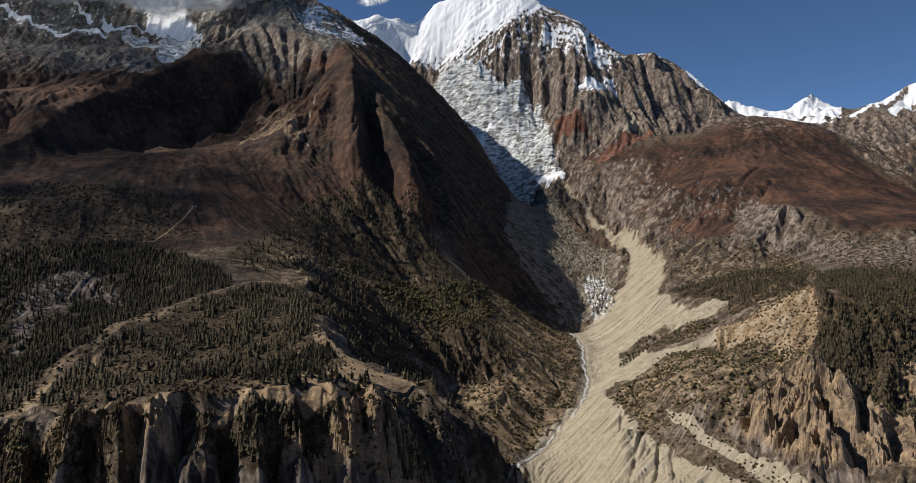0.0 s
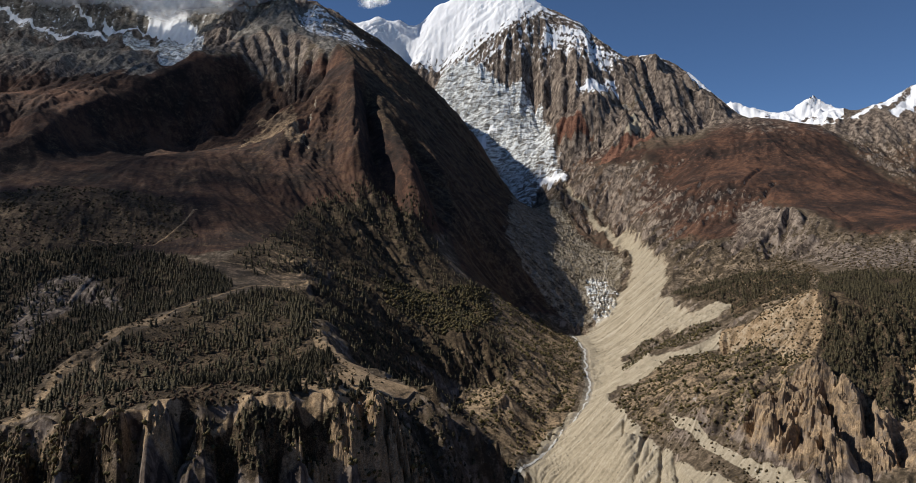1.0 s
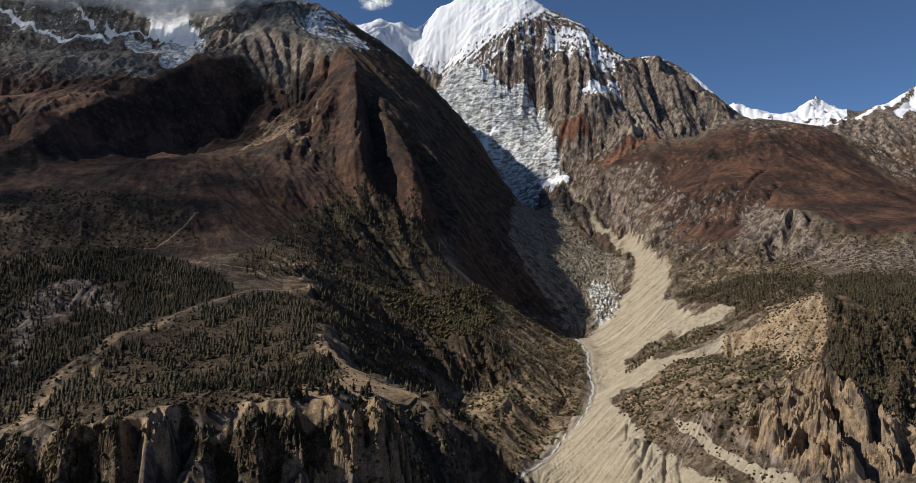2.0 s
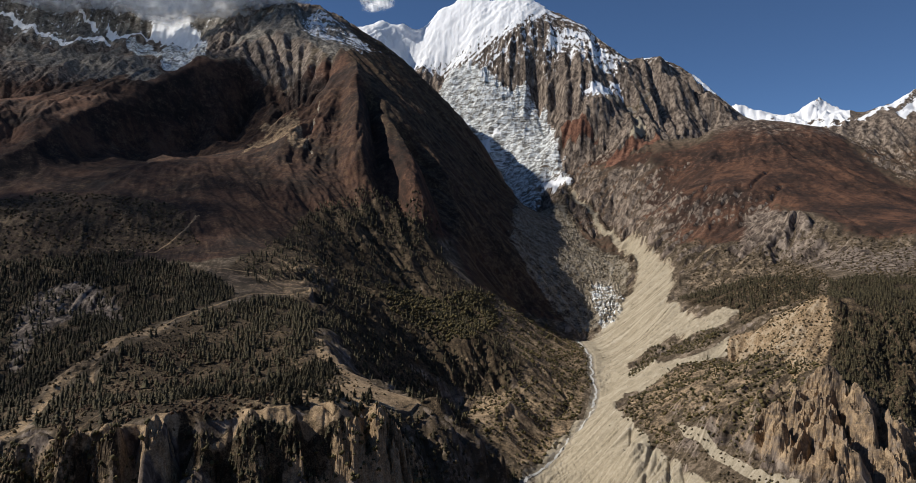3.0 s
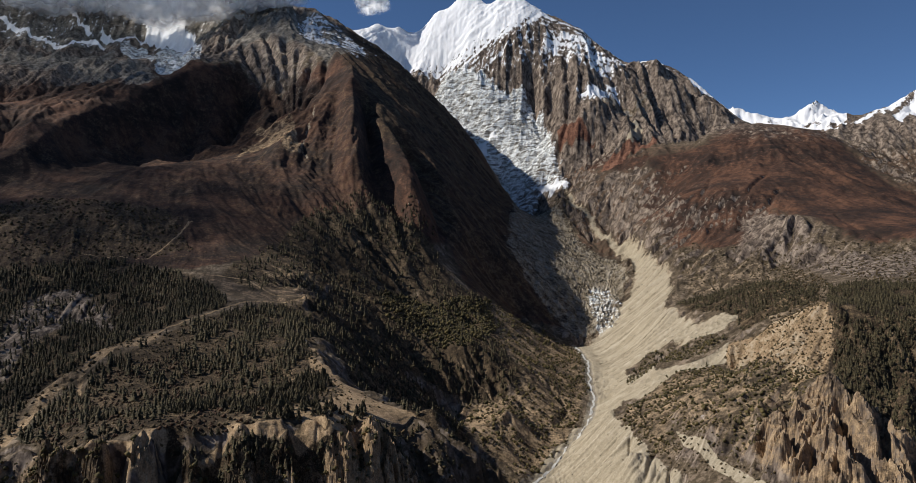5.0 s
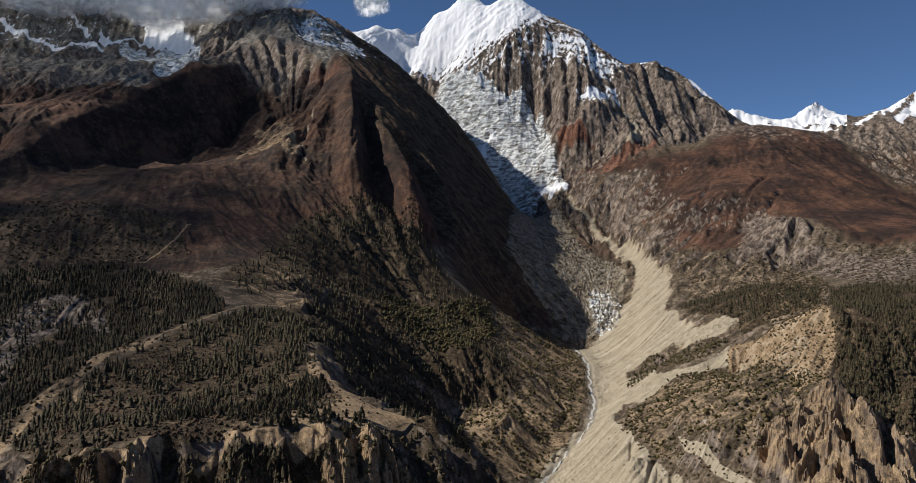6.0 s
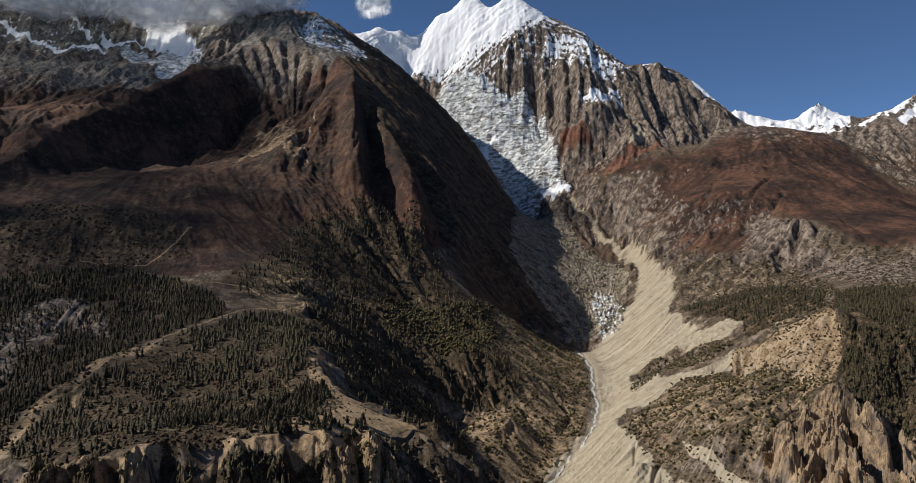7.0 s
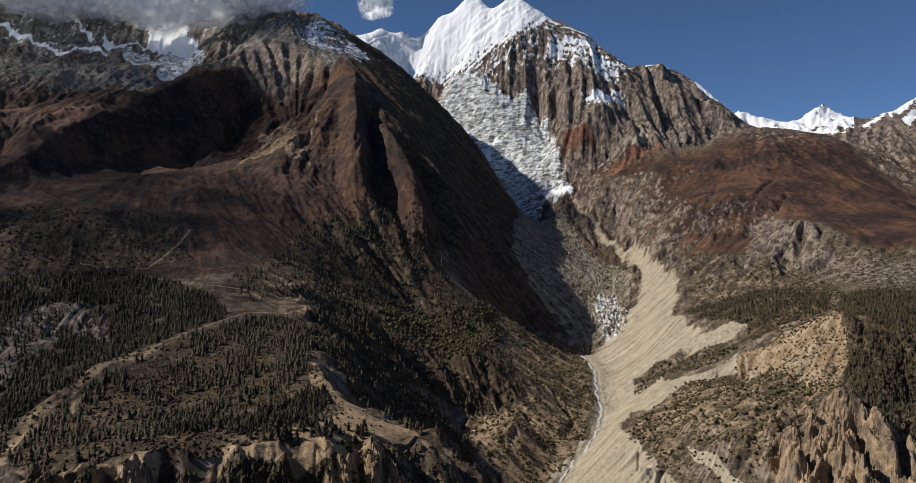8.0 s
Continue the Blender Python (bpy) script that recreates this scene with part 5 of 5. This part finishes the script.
for _name, _poly, _gapm, _keep, _hole, _size, _mat, _label in (
        ("slope_scrub", SCRUB_RIGHT, 6.5, 0.8, 0.05, (2.5, 6.5), olive, "dry brown and olive shrubs on the slope"),
        ("spur_scrub", SPUR_GRASS, 9.5, 0.6, 0.15, (2, 5), scrub, "dry brown shrubs on the spur above the stream"),
        ("spur_bushes", SPUR_GRASS, 10.0, 0.8, 0.2, (4, 8), olive, "olive-green bushes on the spur above the stream"),
        ("cliff_scrub", CLIFF_FRONT, 4.5, 0.7, 0.22, (2, 5.5), olive, "dark shrubs clinging to the earth cliff"),
        ("wedge_scrub", BROWN_WEDGE, 6.0, 0.7, 0.1, (1.8, 4.5), scrub, "dry brown shrubs between the moraine and a pale band"),
        ("bench_scrub", TREES_BENCH, 6.0, 0.7, 0.0, (2.5, 6), olive, "olive bushes on a bench of the pale moraine"),
        ("rust_scrub", RUST_PATCH, 5.0, 0.7, 0.3, (1.5, 4.6), rust, "rust-brown bushes between the terrace conifers"),
        ("corner_scrub", CORNER_CLIFF, 5.0, 0.8, 0.05, (2.5, 5.5), olive, "dark shrubs on the shaded earth cliff"),
        ("tip_scrub", FOREST_TIP, 6.0, 0.6, 0.0, (2, 5), scrub, "dry brown shrubs on the slope below the terrace"),
        ("clearing_scrub", TERRACE_BARE, 7.0, 0.6, 0.0, (1.5, 3.5), scrub, "small shrubs on the dirt clearing"),
        ("scarp_scrub", SCARP_FACE, 5.5, 0.8, 0.0, (2.0, 4.0), scrub, "small dry shrubs dotted over the sandy scarp"),
        ("terrace_scrub", FOREST_TERRACE, 5.5, 0.55, 0.0, (1.5, 4.0), scrub, "low dry shrubs between the conifers"),
        ("olive_scrub", OLIVE_PATCH, 6.0, 0.9, 0.0, (4, 9), olive, "olive broadleaf bushes among the dark conifers"),
        ("bank_scrub", BANK_FACE, 7.0, 0.6, 0.0, (2, 5), scrub, "dry shrubs on the bank of the terrace"),
        ("heath_scrub", RIGHT_FLAT, 11.0, 0.9, 0.0, (2.5, 5.5), scrub, "dry shrubs dotted over the heath flat"),
        ("flat_scrub", SHRUB_FLAT, 9.5, 0.85, 0.0, (3, 6), scrub, "olive-brown shrubs dotted over the stony flat"),
        ("mountain_scrub", BUSHES_LEFT, 11.0, 0.9, 0.05, (3, 6.5), scrub, "low dark shrubs on the mountain slope")):
    _x, _y = scatter(_poly, _gapm, len(_name) * 5 + 2, _keep, _hole)
    stand(_name, _bushes, _x, _y, _size, len(_name), _mat, _label, "shrubs")


# ---- stream, wall, shrines, boulders, clouds ----
def ribbon(name, line, wide, lift, material, step=6.0):
    """A strip that lies along a line of the plan on the land."""
    p = along([(x, y, 0) for x, y in line], step)
    p[:, 0] += 6.0 * noise2(p[:, 1] / 45, p[:, 0] * 0 + 4) + 3.0 * noise2(p[:, 1] / 16, p[:, 0] * 0 + 8)
    d = np.gradient(p[:, :2], axis=0)
    n = np.stack([-d[:, 1], d[:, 0]], -1) / np.hypot(d[:, 0], d[:, 1])[:, None]
    w = wide * (0.75 + 0.5 * np.abs(noise2(p[:, 1] / 25, p[:, 0] * 0)))[:, None]
    a, b = p[:, :2] + n * w / 2, p[:, :2] - n * w / 2
    za, zb = height(a[:, 0], a[:, 1]) + lift, height(b[:, 0], b[:, 1]) + lift
    bm = bmesh.new()
    rows = [(bm.verts.new((*u, g)), bm.verts.new((*q, h)), bm.verts.new((*q, h - 1)), bm.verts.new((*u, g - 1))) for u, q, g, h in zip(a, b, za, zb)]
    for r, s in zip(rows[:-1], rows[1:]):
        for i, j in ((0, 1), (1, 2), (3, 0)):
            bm.faces.new((r[i], r[j], s[j], s[i]))
    return new(name, bm_mesh(name, bm, material))


tagged(ribbon("stream", STREAM[1:10], 5.5, 0.7, silt_water, 5.0), "milky grey glacier stream in a gravel bed", "stream", kind="structure")


def stone_bm(seed, flat=0.7):
    rnd = random.Random(seed)
    bm = bmesh.new()
    bmesh.ops.create_icosphere(bm, subdivisions=1, radius=0.5)
    for v in bm.verts:
        v.co = Vector((v.co.x, v.co.y, v.co.z * flat)) * rnd.uniform(0.75, 1.25)
    return bm


_stones = [arrays(stone_bm(s)) for s in range(6)]
for _name, _poly, _gapm, _keep, _size, _mat, _label in (
        ("moraine_boulders", MORAINE_FACE, 14.0, 0.55, (0.8, 3.2), stone, "grey boulders strewn over the pale moraine"),
        ("rubble_boulders", GLACIER_RUBBLE, 13.0, 0.8, (2.0, 8.0), stone, "grey boulders on the glacier's rubble tongue"),
        ("slope_boulders", SPUR_GRASS, 20.0, 0.6, (1.0, 3.0), stone, "grey stones on the spur"),
        ("gully_boulders", GREY_ROCKS, 9.0, 0.7, (1.5, 5.0), stone, "pale grey boulders between the trees")):
    _x, _y = scatter(_poly, _gapm, len(_name), _keep)
    stand(_name, _stones, _x, _y, _size, len(_name) + 3, _mat, _label, "boulders")


def stone_wall(line, high, thick):
    """A dry-stone wall: a battered core and a row of capping stones."""
    p = along([(x, y, 0) for x, y in line], 3.0)
    z = height(p[:, 0], p[:, 1])
    top = new("stone_wall", None)
    d = np.gradient(p[:, :2], axis=0)
    n = np.stack([-d[:, 1], d[:, 0]], -1) / np.hypot(d[:, 0], d[:, 1])[:, None]
    bm = bmesh.new()
    rows = []
    for (x, y, _), (u, v), h in zip(p, n, z):
        rows.append([bm.verts.new((x + u * k, y + v * k, h + q)) for k, q in ((thick * 0.6, -1.0), (thick * 0.45, high), (-thick * 0.45, high), (-thick * 0.6, -1.0))])
    for r, s in zip(rows[:-1], rows[1:]):
        for k in range(3):
            bm.faces.new((r[k], r[k + 1], s[k + 1], s[k]))
    core = new("wall_core", bm_mesh("wall_core", bm, dry_stone))
    core.parent = top
    rnd = random.Random(9)
    cap_mesh = bm_mesh("cap_stone", stone_bm(4), dry_stone)
    for (x, y, _), h in zip(p, z):
        cap = new("cap_stone", cap_mesh)
        cap.parent = top
        cap.matrix_basis = pose(x, y, h + high + 0.1, 0, 0, rnd.uniform(0, 360)) @ Matrix.Diagonal((2.6, 1.5, 0.9, 1))
    return tagged(top, "dark dry-stone wall along the terrace edge", "wall")


stone_wall([(-95, 866), (-85, 868), (-73, 874), (-60, 884), (-49, 900)], 2.2, 1.4)


def shrine(x, y, size):
    """A small whitewashed chorten: stepped plinth, dome, spire."""
    z = float(height(np.array([x]), np.array([y]))[0]) - 0.3
    top = new("shrine", None)
    for name, parts, m in (("plinth", ((4, 1.0, 1.0, 0.0, 0.9), (4, 0.8, 0.8, 0.9, 0.4)), white_wash), ("dome", ((10, 0.55, 0.42, 1.3, 0.7),), white_wash),
                           ("spire", ((8, 0.22, 0.04, 2.0, 1.1),), stone)):
        bm = bmesh.new()
        for seg, r1, r2, base, tall in parts:
            got = bmesh.ops.create_cone(bm, segments=seg, radius1=r1, radius2=r2, depth=tall, cap_ends=True)
            bmesh.ops.translate(bm, verts=got["verts"], vec=(0, 0, base + tall / 2))
        ob = new(name, bm_mesh(name, bm, m))
        ob.parent = top
    top.matrix_basis = pose(x, y, z, 0, 0, 30) @ Matrix.Diagonal((size, size, size, 1))
    return tagged(top, "small whitewashed shrine beside the dirt path", "shrine", "shrines")


for _x, _y, _s in ((-226, 1160, 2.2), (-204, 1606, 2.4), (-111, 850, 1.6)):
    shrine(_x, _y, _s)


def cloud(name, x, y, z, wide, high, seed, label):
    """Three ragged billowing layers, thick in the middle."""
    top = new(name, None)
    for k in range(3):
        n, m = 60, 24
        u, v = np.meshgrid(np.linspace(-1, 1, n), np.linspace(-1, 1, m), indexing="ij")
        bulge = np.sqrt(np.maximum(0, 1 - 0.9 * np.maximum(np.abs(u) ** 3, v * v)))
        px, pz = u * wide / 2, v * high / 2
        py = k * 60 - 90 * bulge - 40 * fbm(px / 110 + seed, pz / 110 + 7 * k, 4)
        dense = np.clip(1.6 * (1 - np.abs(u) ** 2.2) * (1 - np.abs(v) ** 2) + 0.35 * fbm(px / 160 + 9 * k, pz / 90 + seed, 3), 0, 1)
        me = bpy.data.meshes.new("layer")
        idx = np.arange(n * m).reshape(n, m)
        quads = np.stack([idx[:-1, :-1], idx[1:, :-1], idx[1:, 1:], idx[:-1, 1:]], -1).reshape(-1, 4)
        me.from_pydata(np.stack([px, py, pz], -1).reshape(-1, 3).tolist(), [], quads.tolist())
        at = me.attributes.new("dense", "FLOAT", "POINT")
        at.data.foreach_set("value", dense.astype(np.float32).ravel())
        me.polygons.foreach_set("use_smooth", np.ones(len(quads), bool))
        me.materials.append(cloud_white)
        new("layer", me).parent = top
    top.matrix_basis = pose(x, y, z)
    return tagged(top, label, "cloud")


cloud("cloud_bank", -1465, 3950, 1722, 1000, 300, 3, "white cloud bank clinging to the mountain top")
cloud("cloud_bank", -2056, 3980, 1790, 900, 280, 8, "white cloud bank clinging to the mountain top")
cloud("cloud_bank", -1044, 3960, 1769, 620, 260, 12, "white cloud bank clinging to the mountain top")
cloud("small_cloud", -545, 4850, 1990, 270, 170, 5, "small ragged white cloud in the blue sky")


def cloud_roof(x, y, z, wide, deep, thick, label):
    """A billowing, ragged sheet of cloud out of view, added to cast shade on the slopes."""
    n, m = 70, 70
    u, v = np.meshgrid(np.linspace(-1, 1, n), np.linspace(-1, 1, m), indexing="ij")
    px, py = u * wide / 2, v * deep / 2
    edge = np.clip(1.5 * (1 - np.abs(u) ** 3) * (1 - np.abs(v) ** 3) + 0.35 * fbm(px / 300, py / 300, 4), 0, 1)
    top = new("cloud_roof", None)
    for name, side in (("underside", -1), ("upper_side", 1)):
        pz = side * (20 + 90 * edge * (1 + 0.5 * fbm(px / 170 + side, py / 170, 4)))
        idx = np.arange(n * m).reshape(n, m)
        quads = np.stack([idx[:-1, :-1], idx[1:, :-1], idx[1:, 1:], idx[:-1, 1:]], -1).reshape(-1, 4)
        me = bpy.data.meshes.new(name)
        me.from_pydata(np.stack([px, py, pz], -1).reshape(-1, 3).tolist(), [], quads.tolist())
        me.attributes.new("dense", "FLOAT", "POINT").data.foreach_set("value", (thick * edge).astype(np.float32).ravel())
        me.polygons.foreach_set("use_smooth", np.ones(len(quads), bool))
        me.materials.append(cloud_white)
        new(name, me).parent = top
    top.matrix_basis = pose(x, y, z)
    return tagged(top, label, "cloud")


# clouds above the view, placed only for the shade they cast
cloud_roof(-2380, 3310, 1980, 1550, 1400, 0.8, "unseen broad white cloud bank, added to shade the left mountain")
cloud_roof(-1311, 3800, 2000, 440, 800, 0.9, "unseen grey-white cloud, added to shade the upper flank")
cloud_roof(-2760, 1420, 2020, 850, 1150, 0.7, "unseen thin white cloud, added to shade the left wood")
cloud_roof(-2690, 2110, 2000, 1100, 850, 0.82, "unseen white cloud, added to shade the lower mountain slope")
cloud_roof(-2815, 4060, 2080, 1050, 700, 0.9, "unseen broad white cloud, added to shade the cirque wall")
